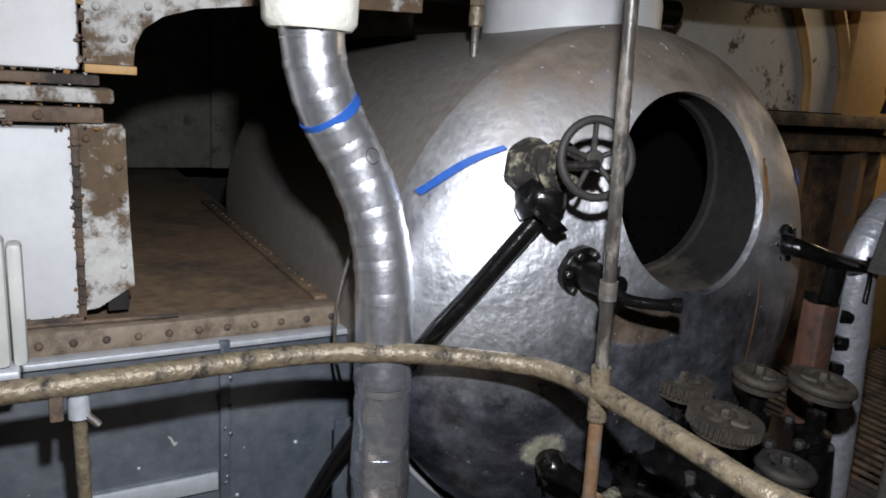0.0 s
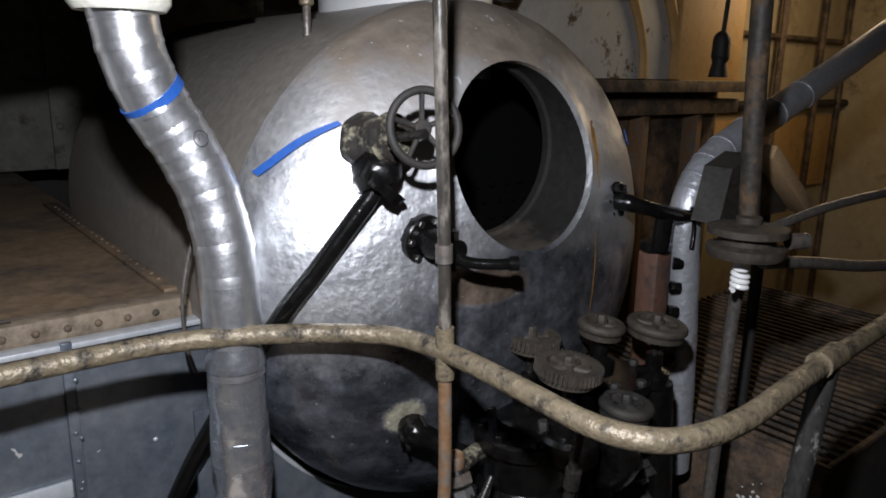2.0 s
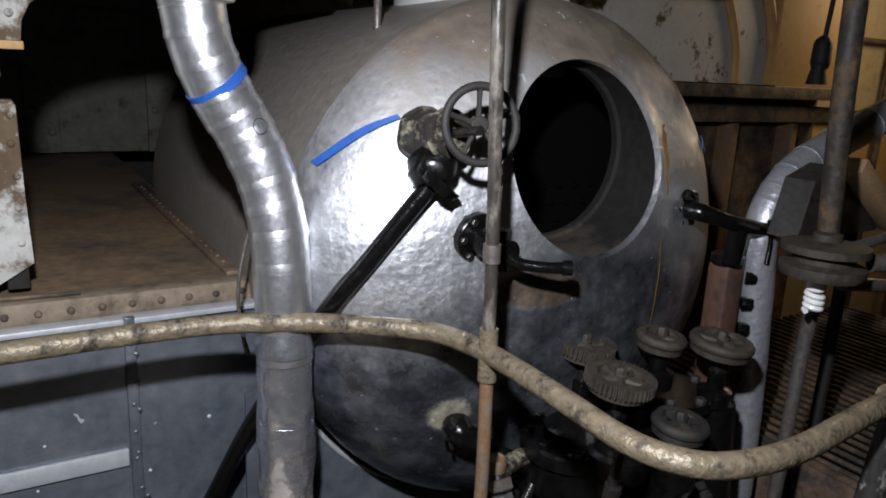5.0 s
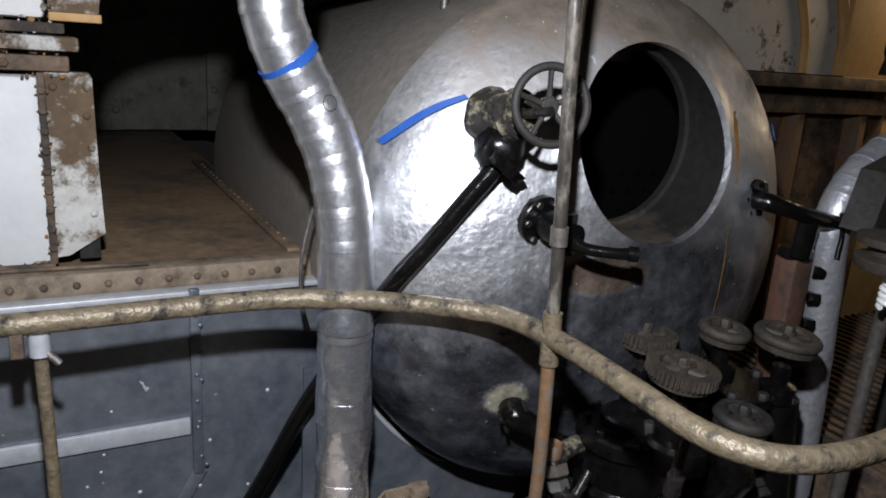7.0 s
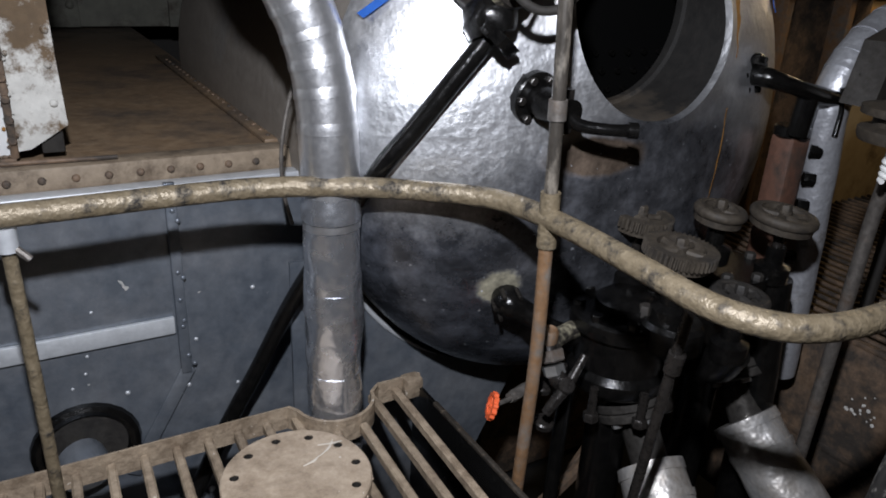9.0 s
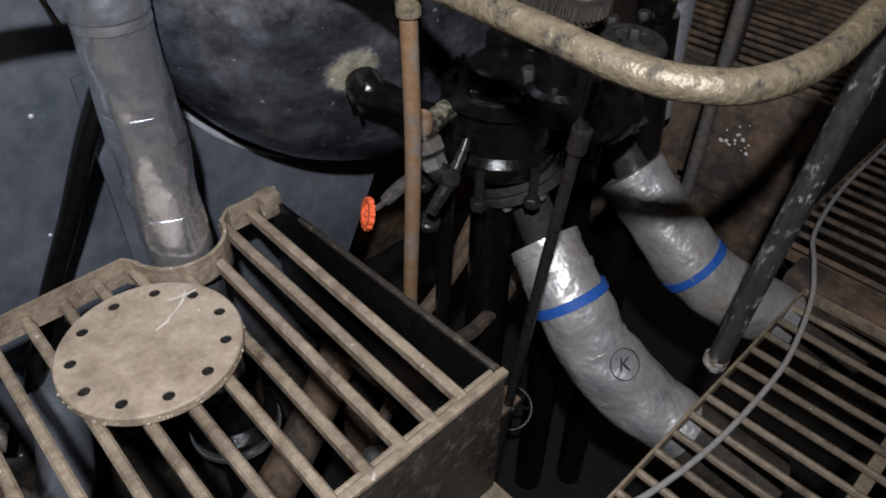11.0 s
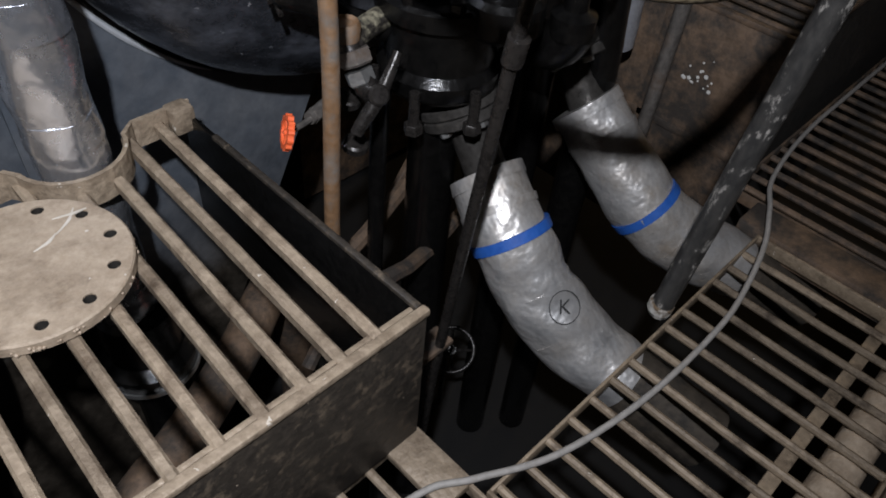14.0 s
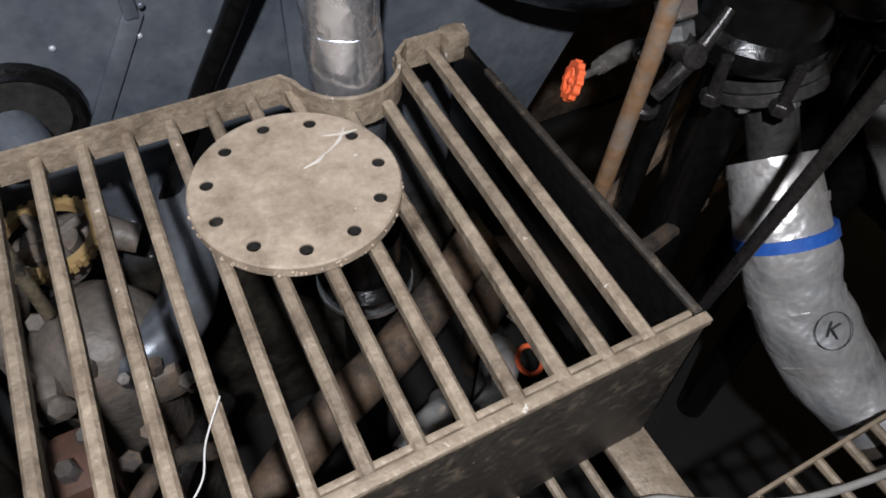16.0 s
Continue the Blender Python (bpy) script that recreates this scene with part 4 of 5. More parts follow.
build_gauge_cock()
col = thing("water_column", "rust-red cast water gauge column beside the drum", "gauge column", (1.90, 1.03, 1.2))
part("column", new_box((1.862, 0.995, 1.22), (1.935, 1.065, 1.69), 0.010), RUST_RED, col)
for k in range(5):
    part("bolt", hexagon(bmesh.new(), (1.945, 1.0, 1.65 - 0.075 * k), (0.7, -0.7, 0), 0.020, 0.03), BLACK, col)
part("head", new_disc((1.898, 1.03, 1.685), (0, 0, 1), 0.045, 0.03), BLACK, col)


def build_nozzle():
    v = thing("drain_nozzle", "short ribbed black nozzle on the drum end", "nozzle", (1.06, 1.09, 1.37))
    n = cap_normal(1.063, 1.37)
    b = Vector((1.063, cap_y(1.063, 1.37) - 0.006, 1.37))
    part("stub", new_tube([b, b + n * 0.025, Vector((1.088, 1.035, 1.345)), Vector((1.13, 1.0, 1.315)), Vector((1.20, 0.985, 1.28))], [0.034, 0.032, 0.026, 0.022, 0.022], 14, 5), BLACK, v)
    for k in range(6):
        w = k * math.pi / 3
        m = axis_frame(b + n * 0.03, n)
        part("rib", new_tube([m @ Vector((0.034 * math.cos(w), 0.034 * math.sin(w), -0.02)), m @ Vector((0.036 * math.cos(w), 0.036 * math.sin(w), 0.015))], 0.005, 6, 1), VALVE, v)
    return v


build_nozzle()

# ---- white lagged branch on top of the drum ----
branch = thing("white_branch", "white painted lagged branch pipe on the drum top", "pipe", (1.45, 1.62, 2.3))
part("riser", lathe(bmesh.new(), [(0.262, 2.16), (0.258, 2.44), (0.24, 2.52), (0.20, 2.56)], Matrix.Translation((1.47, 1.68, 0)) , 40), WHITE_CLEAN, branch)
part("cross_pipe", new_tube([(1.3, 1.60, 2.68), (1.8, 1.62, 2.68), (2.4, 1.70, 2.70), (3.3, 1.9, 2.78)], 0.17, 28, 6), WHITE_CLEAN, branch)
air = thing("air_cock", "small brass air cock on the drum top", "valve", (1.0, 1.45, 2.2))
part("stem", new_tube([(1.04, 1.50, 2.24), (1.04, 1.50, 2.36), (1.04, 1.50, 2.5)], 0.010, 10, 3), GREY_PIPE, air)
part("body", new_disc((1.04, 1.50, 2.33), (0, 0, 1), 0.018, 0.05), RAIL, air)
part("nut", hexagon(bmesh.new(), (1.04, 1.50, 2.38), (0, 0, 1), 0.02, 0.02), RAIL, air)


# ---- raised grating box in front of the casing ----
def build_box_grating():
    g = thing("raised_grating", "raised box grating of dusty beige bars in a dark steel frame", "grating", (0.3, 0.9, 0.75))
    x0, x1, y0, y1, z = -0.75, 0.930, 0.577, 1.238, 1.092
    part("front_wall", new_box((x0, y0, 0.752), (x1, y0 + 0.010, z - 0.002), 0.002), BOX_SIDE, g, "dark stained front plate")
    part("side_wall", new_box((x1 - 0.010, y0 + 0.0105, 0.752), (x1, y1, z - 0.002), 0.002), BLACK, g, "black side plate")
    part("front_rim", new_box((x0, y0 - 0.004, z - 0.012), (x1 + 0.003, y0 + 0.013, z + 0.002), 0.0035), GRATE, g)
    part("front_bearer", new_box((x0, y0 + 0.016, z - 0.022), (x1 - 0.012, y0 + 0.026, z - 0.004), 0.003), GRATE, g)
    part("side_rim", new_box((x1 - 0.011, y0 + 0.014, z - 0.010), (x1 + 0.002, y1 - 0.10, z), 0.003), BOX_SIDE, g)
    part("weld_lug", new_box((0.340, y0 - 0.020, 1.055), (0.376, y0 - 0.0005, 1.078), 0.005), GRATE, g)
    # back angle with a hollow cut for the lagged pipe
    bm = bmesh.new()
    cut = [(0.703 + 0.088 * math.cos(a), 1.226 + 0.088 * math.sin(a)) for a in np.linspace(radians(-172), radians(-8), 14)]
    line = [(x0, y1)] + [(0.60, y1)] + cut + [(0.82, y1), (x1 + 0.004, y1)]
    ring = []
    for (x, y), nxt in zip(line, line[1:] + [line[-1]]):
        d = Vector((nxt[0] - x, nxt[1] - y))
        n = Vector((0, 1)) if d.length < 1e-6 else Vector((-d.y, d.x)).normalized()
        a, b = Vector((x, y)), Vector((x, y)) - n * 0.008
        ring.append([bm.verts.new((*p, h)) for p, h in ((a, z - 0.035), (a, z + 0.022), (b, z + 0.022), (b, z - 0.035))])
    for p, q in zip(ring, ring[1:]):
        for k in range(4):
            bm.faces.new((p[k], p[(k + 1) % 4], q[(k + 1) % 4], q[k]))
    bm.faces.new(ring[0][::-1])
    bm.faces.new(ring[-1])
    part("back_angle", bm, GRATE, g, "beige angle iron cut round the lagged pipe", smooth=False)
    part("corner_lug", new_box((0.885, 1.205, z - 0.03), (0.932, 1.248, z + 0.024), 0.008), GRATE, g)
    x = 0.845
    rnd = random.Random(3)
    while x > x0 + 0.03:
        end = y1 - 0.008
        if abs(x + 0.022 - 0.703) < 0.09:
            end = 1.226 - math.sqrt(max(0.096 ** 2 - (x + 0.022 - 0.703) ** 2, 0)) - 0.004
        q = rnd.uniform(-0.002, 0.002)
        w = 0.0095
        bm = bmesh.new()
        ends = [Vector((x, y0 + 0.012, z - 0.010)), Vector((x + 0.012 + q, (y0 + end) / 2, z - 0.010 + q)), Vector((x + 0.022, end, z - 0.010))]
        rings = [[bm.verts.new(p + Vector((sx * w, 0, sz * 0.011))) for sx, sz in ((-1, -1), (-1, 0.6), (-0.55, 1), (0.55, 1), (1, 0.6), (1, -1))] for p in ends]
        for a, b in zip(rings, rings[1:]):
            for k in range(6):
                bm.faces.new((a[k], a[(k + 1) % 6], b[(k + 1) % 6], b[k]))
        bm.faces.new(rings[0][::-1])
        bm.faces.new(rings[-1])
        part("bar", bm, GRATE, g)
        x -= 0.0645
    return g


build_box_grating()


def build_blank_flange():
    f = thing("blank_flange", "loose dusty beige blank flange with bolt holes lying on bars", "flange", (0.537, 1.005, 1.096))
    R, rb, rh, n, h = 0.148, 0.121, 0.0098, 11, 0.019
    bm = bmesh.new()
    m = Matrix.Translation((0.537, 1.005, 1.096))

    def ringv(c, r, z, k):
        return [bm.verts.new(m @ Vector((c[0] + r * math.cos(2 * math.pi * i / k), c[1] + r * math.sin(2 * math.pi * i / k), z))) for i in range(k)]
    loops = []
    for z in (0.0, h):
        outer = ringv((0, 0), R - (0.0025 if z else 0), z, 66)
        holes = [ringv((rb * math.cos(radians(92) + 2 * math.pi * i / n), rb * math.sin(radians(92) + 2 * math.pi * i / n)), rh, z, 12) for i in range(n)]
        edges = []
        for lp in [outer] + holes:
            edges += [bm.edges.new((lp[i], lp[(i + 1) % len(lp)])) for i in range(len(lp))]
        bmesh.ops.triangle_fill(bm, use_beauty=True, use_dissolve=False, edges=edges)
        loops.append((outer, holes))
    # the filled holes are opened again
    kill = []
    for fc in bm.faces:
        c = m.inverted() @ fc.calc_center_median()
        for i in range(n):
            w = radians(92) + 2 * math.pi * i / n
            if math.hypot(c.x - rb * math.cos(w), c.y - rb * math.sin(w)) < rh * 0.97:
                kill.append(fc)
                break
    bmesh.ops.delete(bm, geom=kill, context="FACES_ONLY")
    mid = ringv((0, 0), R, h - 0.003, 66)
    for a, b in ((loops[0][0], mid), (mid, loops[1][0])):
        for i in range(66):
            bm.faces.new((a[i], a[(i + 1) % 66], b[(i + 1) % 66], b[i]))
    for a, b in zip(loops[0][1], loops[1][1]):
        for i in range(12):
            bm.faces.new((a[i], a[(i + 1) % 12], b[(i + 1) % 12], b[i]))
    part("plate", bm, FLANGE, f, smooth=False)
    # Black sleeves line the bolt holes; the shade inside is put into their colour.
    for i in range(n):
        w = radians(92) + 2 * math.pi * i / n
        part("bore", lathe(bmesh.new(), [(rh - 0.0004, 0.0005), (rh - 0.0004, h - 0.0025)], m @ Matrix.Translation((rb * math.cos(w), rb * math.sin(w), 0)), 14), BLACK_MATT, f, "bolt hole, its shade put into the wall colour")
    # chalk scratches and crusts on the edge
    for a, b, o in (((0.06, 0.035), (0.105, 0.075), 0.0004), ((0.07, 0.07), (0.12, 0.062), 0.0010), ((0.02, 0.02), (0.06, 0.037), 0.0016)):
        bm = bmesh.new()
        tube(bm, [m @ Vector((*a, h + 0.0005)), m @ Vector(((a[0] + b[0]) / 2 + 0.004, (a[1] + b[1]) / 2 - 0.003, h + 0.0005)), m @ Vector((*b, h + 0.0005))], [0.001, 0.003, 0.001], 6, 4)
        for v in bm.verts:
            v.co.z = min(v.co.z, 1.096 + h + 0.0004 + o)
        part("scratch", bm, CHALK_FAINT, f, "pale scratch")
    rnd = random.Random(8)
    bm = bmesh.new()
    for k in range(46):
        w = rnd.uniform(radians(170), radians(370))
        s = rnd.uniform(0.0015, 0.004)
        bmesh.ops.create_icosphere(bm, subdivisions=1, radius=s, matrix=m @ Matrix.Translation((R * math.cos(w), R * math.sin(w), rnd.uniform(0.001, 0.012))))
    tagged(part("crumbs", bm, FLANGE, f, "flaking crumbs of dirt on the edge"), kind="stuff")
    return f


build_blank_flange()


def floor_grating(name, label, x0, x1, y0, y1, z, pitch, material, skew=0.0, first=None, deep=0.03):
    g = thing(name, label, "grating", (x0, y0, z - deep), group="floor gratings")
    part("frame_bar", new_box((x0, y1 - 0.007, z - deep), (x1, y1, z + 0.003), 0.002), material, g)
    part("frame_bar", new_box((x0, y0, z - deep), (x1, y0 + 0.007, z + 0.003), 0.002), material, g)
    part("frame_bar", new_box((x0 - 0.008, y0, z - deep), (x0, y1, z + 0.003), 0.002), material, g)
    part("frame_bar", new_box((x1, y0, z - deep), (x1 + 0.008, y1, z + 0.003), 0.002), material, g)
    rnd = random.Random(11)
    x = (first if first is not None else x0 + pitch * 0.6)
    while x < x1 - 0.012:
        q = rnd.uniform(-0.003, 0.003)
        part("bar", new_tube([(x, y0 + 0.006, z - 0.009), (x + q, (y0 + y1) / 2, z - 0.010 + q * 0.5), (x + skew, y1 - 0.006, z - 0.009)], 0.0088, 8, 2), material, g)
        x += pitch
    return g


floor_grating("floor_grating", "rusty brown bar grating of the walkway", 0.945, 1.90, -0.07, 0.412, 0.752, 0.0666, GRATE_DARK, first=0.9645)
floor_grating("floor_grating", "small dusty grating beside the raised box", 0.20, 0.925, 0.12, 0.592, 0.748, 0.0655, GRATE, first=0.23)
floor_grating("floor_grating", "dark rusty bar grating further along the walkway", 2.03, 3.9, -0.07, 0.55, 0.752, 0.060, RUST)
single("grating_beam", new_box((1.915, -0.08, 0.70), (2.015, 0.47, 0.762), 0.006), RUST, "brown flat beam between two gratings", "beam")
single("gusset_plate", new_box((0.86, 0.44, 0.735), (0.937, 0.60, 0.757), 0.004), GRATE, "beige worn corner plate at the box foot", "plate")
single("walkway_bearer", new_box((0.9, -0.11, 0.62), (3.9, -0.075, 0.745), 0.004), RUST, "rusty bearer below the walkway gratings", "beam")
single("walkway_floor", new_box((-1.6, -2.2, 0.68), (0.85, -0.12, 0.745), 0.0), RUST, "rusty steel walkway plate behind the rail", "floor", kind="structure")


def build_far_box():
    g = thing("far_grating_box", "second raised grating box with brown plated sides", "grating", (2.6, 1.0, 0.35))
    x0, x1, y0, y1, z = 2.19, 3.9, 0.585, 1.75, 1.09
    part("side_wall", new_box((x0, y0 + 0.011, 0.30), (x0 + 0.010, y1, z - 0.004), 0.002), RUST, g, "brown rusty plate with pale splashes")
    # This side lies in shadow; that darkness is painted as black.
    part("front_wall", new_box((x0, y0, 0.30), (x1, y0 + 0.010, z - 0.004), 0.002), BLACK_MATT, g, "front plate, its shadow put into the colour")
    part("top_rim", new_box((x0 - 0.004, y0 - 0.004, z - 0.014), (x0 + 0.016, y1, z + 0.003), 0.003), RUST, g)
    part("top_rim", new_box((x0 + 0.018, y0 - 0.004, z - 0.014), (x1, y0 + 0.014, z + 0.003), 0.003), RUST, g)
    part("plate_strip", new_box((x0 - 0.006, 0.92, 0.34), (x0 - 0.0005, 0.945, z - 0.02), 0.002), RUST, g)
    part("plate_strip", new_box((x0 - 0.006, 0.60, 0.70), (x0 - 0.0005, 1.7, 0.725), 0.002), RUST, g)
    rnd = random.Random(4)
    for k in range(18):
        bm = bmesh.new()
        c = Vector((x0 - 0.0012, 0.79 + rnd.gauss(0, 0.03), 0.90 + rnd.gauss(0, 0.03)))
        lathe(bm, [(0, 0.0012), (rnd.uniform(0.002, 0.007), 0.0)], axis_frame(c, (-1, 0, 0)), 7)
        part("paint_splash", bm, CHALK, g, "white paint splashes")
    x = x0 + 0.05
    while x < x1 - 0.02:
        part("bar", new_tube([(x, y0 + 0.012, z - 0.008), (x, y1, z - 0.008)], 0.0085, 8, 1), RUST, g)
        x += 0.052
    return g


build_far_box()
single("grey_cable", new_tube([(0.55, 0.50, 0.765), (0.70, 0.50, 0.768), (0.853, 0.478, 0.775), (0.93, 0.436, 0.776), (1.077, 0.367, 0.775), (1.296, 0.328, 0.775), (1.549, 0.322, 0.775), (1.70, 0.34, 0.776), (1.852, 0.377, 0.784), (1.98, 0.43, 0.784),
                               (2.112, 0.485, 0.776), (2.366, 0.52, 0.772), (2.698, 0.525, 0.772), (3.4, 0.52, 0.772)], 0.0064, 10, 8), CABLE, "grey plastic cable lying across the gratings", "cable")

# ---- lagged elbows of the feed pipes ----


def build_elbow(path, r, label, flange_at, flange_dir, pipe_from, tape):
    e = thing("lagged_elbow", label, "pipe", path[-1], group="lagged pipe elbows")
    line = smooth_line(path, 8)
    wrap = part("foil_wrap", new_tube(path, [r * 0.95, r, r * 1.04, r * 1.02, r * 0.95], 36, 12, wobble=0.09), FOIL_DULL, e)
    d = (line[1] - line[0]).normalized()
    part("torn_end", new_tube([line[0] - d * 0.006, line[0] + d * 0.02], [r * 0.99, r * 1.005], 22, 2, wobble=0.12), FOIL_DULL, wrap, "torn foil end")
    q, dq = line[tape], (line[tape + 1] - line[tape - 1]).normalized()
    part("tape_band", new_tube([q - dq * 0.012, q + dq * 0.010], r * 1.075, 26, 1), BLUE, wrap, "band of blue masking tape")
    for i in (4, 14, 20):
        part("wrap_edge", new_tube([line[i], line[i + 1]], [r * 1.022, r * 1.0], 26, 2, wobble=0.05), FOIL_DULL, wrap)
    e2 = (line[-1] - line[-2]).normalized()
    part("covered_length", new_tube([line[-1] - e2 * 0.01, line[-1] + e2 * 0.12, line[-1] + e2 * 0.22], r * 0.94, 22, 3, wobble=0.06), IRON_DUST, e, "brown dusty lagging under the walkway")
    part("inner_pipe", new_tube([pipe_from, line[0] + d * 0.01], r * 0.54, 20, 2), IRON_GREY, e, "bare dark steel pipe")
    flange_parts(e, Vector(flange_at), Vector(flange_dir), r * 1.10, 0.022, 6, IRON_GREY, STEEL, 0.013)
    fd = Vector(flange_dir).normalized()
    flange_parts(e, Vector(flange_at) - fd * 0.024, fd, r * 1.10, 0.022, 0, IRON_GREY, STEEL, name="counter_flange")
    return e


build_elbow([(1.352, 0.828, 0.968), (1.330, 0.727, 0.882), (1.340, 0.630, 0.765), (1.372, 0.525, 0.680), (1.410, 0.42, 0.630)], 0.083,
            "dusty silver foil-lagged pipe elbow with blue tape and a marked letter", (1.341, 0.905, 1.104), (0.08, -0.49, -0.87), (1.335, 0.935, 1.16), 8)
build_elbow([(1.705, 0.840, 0.985), (1.712, 0.730, 0.885), (1.735, 0.620, 0.785), (1.795, 0.51, 0.715), (1.870, 0.42, 0.665)], 0.084,
            "dusty silver foil-lagged pipe elbow with a blue tape band", (1.707, 0.914, 1.103), (0.0, -0.55, -0.83), (1.70, 0.945, 1.15), 15)
mark("K", (1.316, 0.556, 0.815), (-0.31, -0.65, 0.69), 0.044, -12)


# ---- black feed pump with valve wheels ----
def build_pump():
    p = thing("feed_pump", "oily black cast-iron pump with a bolted cover", "pump", (1.32, 0.97, -0.45))
    c = (1.305, 0.945)
    M = Matrix.Translation((*c, 0))
    part("barrel", lathe(bmesh.new(), [(0.0, -0.45), (0.052, -0.45), (0.052, 1.10), (0.070, 1.15), (0.108, 1.165), (0.118, 1.18), (0.118, 1.205), (0.104, 1.22), (0.108, 1.305), (0.124, 1.315), (0.124, 1.345), (0.117, 1.352), (0.0, 1.352)], M, 40), BLACK, p)
    for k in range(8):
        w = 2 * math.pi * k / 8 + 0.2
        part("bolt", hexagon(bmesh.new(), (c[0] + 0.105 * math.cos(w), c[1] + 0.105 * math.sin(w), 1.351), (0, 0, 1), 0.015, 0.016), BLACK, p)
    part("cover", lathe(bmesh.new(), [(0.07, 1.351), (0.07, 1.375), (0.05, 1.39), (0, 1.39)], M, 28), BLACK, p)
    for k in range(7):
        w = 2 * math.pi * k / 7
        q = (c[0] + 0.126 * math.cos(w), c[1] + 0.126 * math.sin(w))
        part("stud", new_tube([(*q, 1.13), (*q, 1.20)], 0.010, 8, 1), VALVE, p)
        part("nut", hexagon(bmesh.new(), (*q, 1.115), (0, 0, 1), 0.018, 0.02), VALVE, p)
    part("branch", new_tube([(1.318, 0.975, 1.22), (1.33, 0.945, 1.175), (1.339, 0.915, 1.122)], 0.046, 20, 4), IRON_GREY, p)
    return p


build_pump()
pump = thing("feed_pump", "oily black pump body behind the first one", "pump", (1.64, 0.97, -0.45))
part("barrel", lathe(bmesh.new(), [(0.0, -0.45), (0.05, -0.45), (0.05, 1.12), (0.10, 1.17), (0.11, 1.18), (0.11, 1.21), (0.098, 1.22), (0.098, 1.36), (0.115, 1.37), (0.115, 1.395), (0, 1.40)], Matrix.Translation((1.64, 0.96, 0)), 36), BLACK, pump)
part("branch", new_tube([(1.675, 0.99, 1.21), (1.692, 0.955, 1.165), (1.706, 0.922, 1.12)], 0.044, 20, 4), IRON_GREY, pump)
for k in range(8):
    w = 2 * math.pi * k / 8
    part("bolt", hexagon(bmesh.new(), (1.64 + 0.1 * math.cos(w), 0.96 + 0.1 * math.sin(w), 1.395), (0, 0, 1), 0.014, 0.016), BLACK_MATT, pump)


def build_valve_wheel(x, y, z, R, cog, spokes, label, bottom=1.38, iron=None):
    iron = iron or IRON_DUST
    v = thing("manifold_valve", label, "valve", (x, y, bottom), group="valve wheels on the manifold")
    handwheel_parts(v, (x, y, z), (0.05, -0.1, 1), R, 0.0135, spokes, iron, 15 + x * 90, cog)
    ax = Vector((0.05, -0.1, 1)).normalized()
    part("rim_wall", lathe(bmesh.new(), [(R - 0.012, -0.026), (R + 0.006, -0.026), (R + 0.008, 0.010), (R - 0.010, 0.012), (R - 0.012, -0.026)], axis_frame((x, y, z), ax), 44), iron, v)
    part("web", new_disc(Vector((x, y, z)) - ax * 0.012, ax, R * 0.80, 0.010, 0.002, R * (0.34 if cog else 0.6)), iron, v)
    part("nut", hexagon(bmesh.new(), (x, y, z + 0.01), (0, 0, 1), 0.014, 0.02), iron, v)
    part("spindle", new_tube([(x, y, bottom), (x, y, z + 0.01)], 0.012, 10, 2), VALVE, v)
    part("gland", lathe(bmesh.new(), [(0, bottom - 0.02), (0.04, bottom - 0.02), (0.042, bottom + 0.02), (0.022, bottom + 0.03), (0.022, bottom + 0.07), (0, bottom + 0.07)], Matrix.Translation((x, y, 0)), 18), BLACK, v)
    return v


build_valve_wheel(1.322, 0.835, 1.532, 0.062, 44, 5, "dust-covered cast handwheel with a milled rim")
build_valve_wheel(1.378, 1.010, 1.540, 0.058, 40, 4, "dusty handwheel with a bright worn milled edge")
build_valve_wheel(1.575, 0.95, 1.548, 0.050, 0, 3, "dusty grey cast handwheel with open spokes", 1.44)
build_valve_wheel(1.70, 0.868, 1.545, 0.066, 0, 5, "dusty smooth-rimmed cast handwheel", 1.40)
build_valve_wheel(1.452, 0.765, 1.43, 0.052, 0, 4, "dark greasy handwheel low on the manifold", 1.30, BLACK_MATT)
man = thing("valve_manifold", "sooty black valve chest joining the wheels", "valve chest", (1.5, 0.9, 1.2))
part("chest", new_box((1.26, 0.86, 1.22), (1.80, 1.04, 1.36), 0.03), BLACK, man)
part("branch", new_tube([(1.46, 0.76, 1.30), (1.46, 0.80, 1.24), (1.46, 0.9, 1.22)], 0.045, 14, 4), BLACK, man)
part("branch", new_tube([(1.72, 0.87, 1.38), (1.73, 0.86, 1.2), (1.74, 0.85, 0.9), (1.74, 0.85, -0.4)], 0.045, 14, 4), BLACK, man)
part("cover", new_disc((1.335, 0.83, 1.30), (0, 0, 1), 0.07, 0.07, 0.01), BLACK, man)
for x, y in ((1.30, 0.88), (1.40, 0.90), (1.48, 0.9), (1.55, 0.87), (1.66, 0.9), (1.77, 0.9), (1.64, 1.0), (1.5, 1.0)):
    part("nut", hexagon(bmesh.new(), (x, y, 1.36), (0, 0, 1), 0.016, 0.03), BLACK_MATT, man)

# ---- spindles and small valves beside the pump ----
rod = thing("valve_spindle", "long dark upright valve spindle with a bracket", "spindle", (1.10, 0.69, 0.74))
part("rod", new_tube([(1.095, 0.60, 1.58), (1.10, 0.62, 1.45), (1.10, 0.69, 0.75), (1.10, 0.72, 0.30)], 0.0105, 12, 4), VALVE, rod)
part("joint", new_tube([(1.098, 0.615, 1.46), (1.10, 0.622, 1.42)], 0.016, 12, 2), VALVE, rod)
part("bracket", new_box((0.94, 0.68, 0.735), (1.13, 0.73, 0.75), 0.003), RUST, rod)
low = thing("pit_valve", "black spoked handwheel valve down in the bilge", "valve", (1.506, 0.982, -0.40))
handwheel_parts(low, (1.506, 0.982, 0.085), (-0.45, -0.45, 0.8), 0.070, 0.007, 4, VALVE, 0)
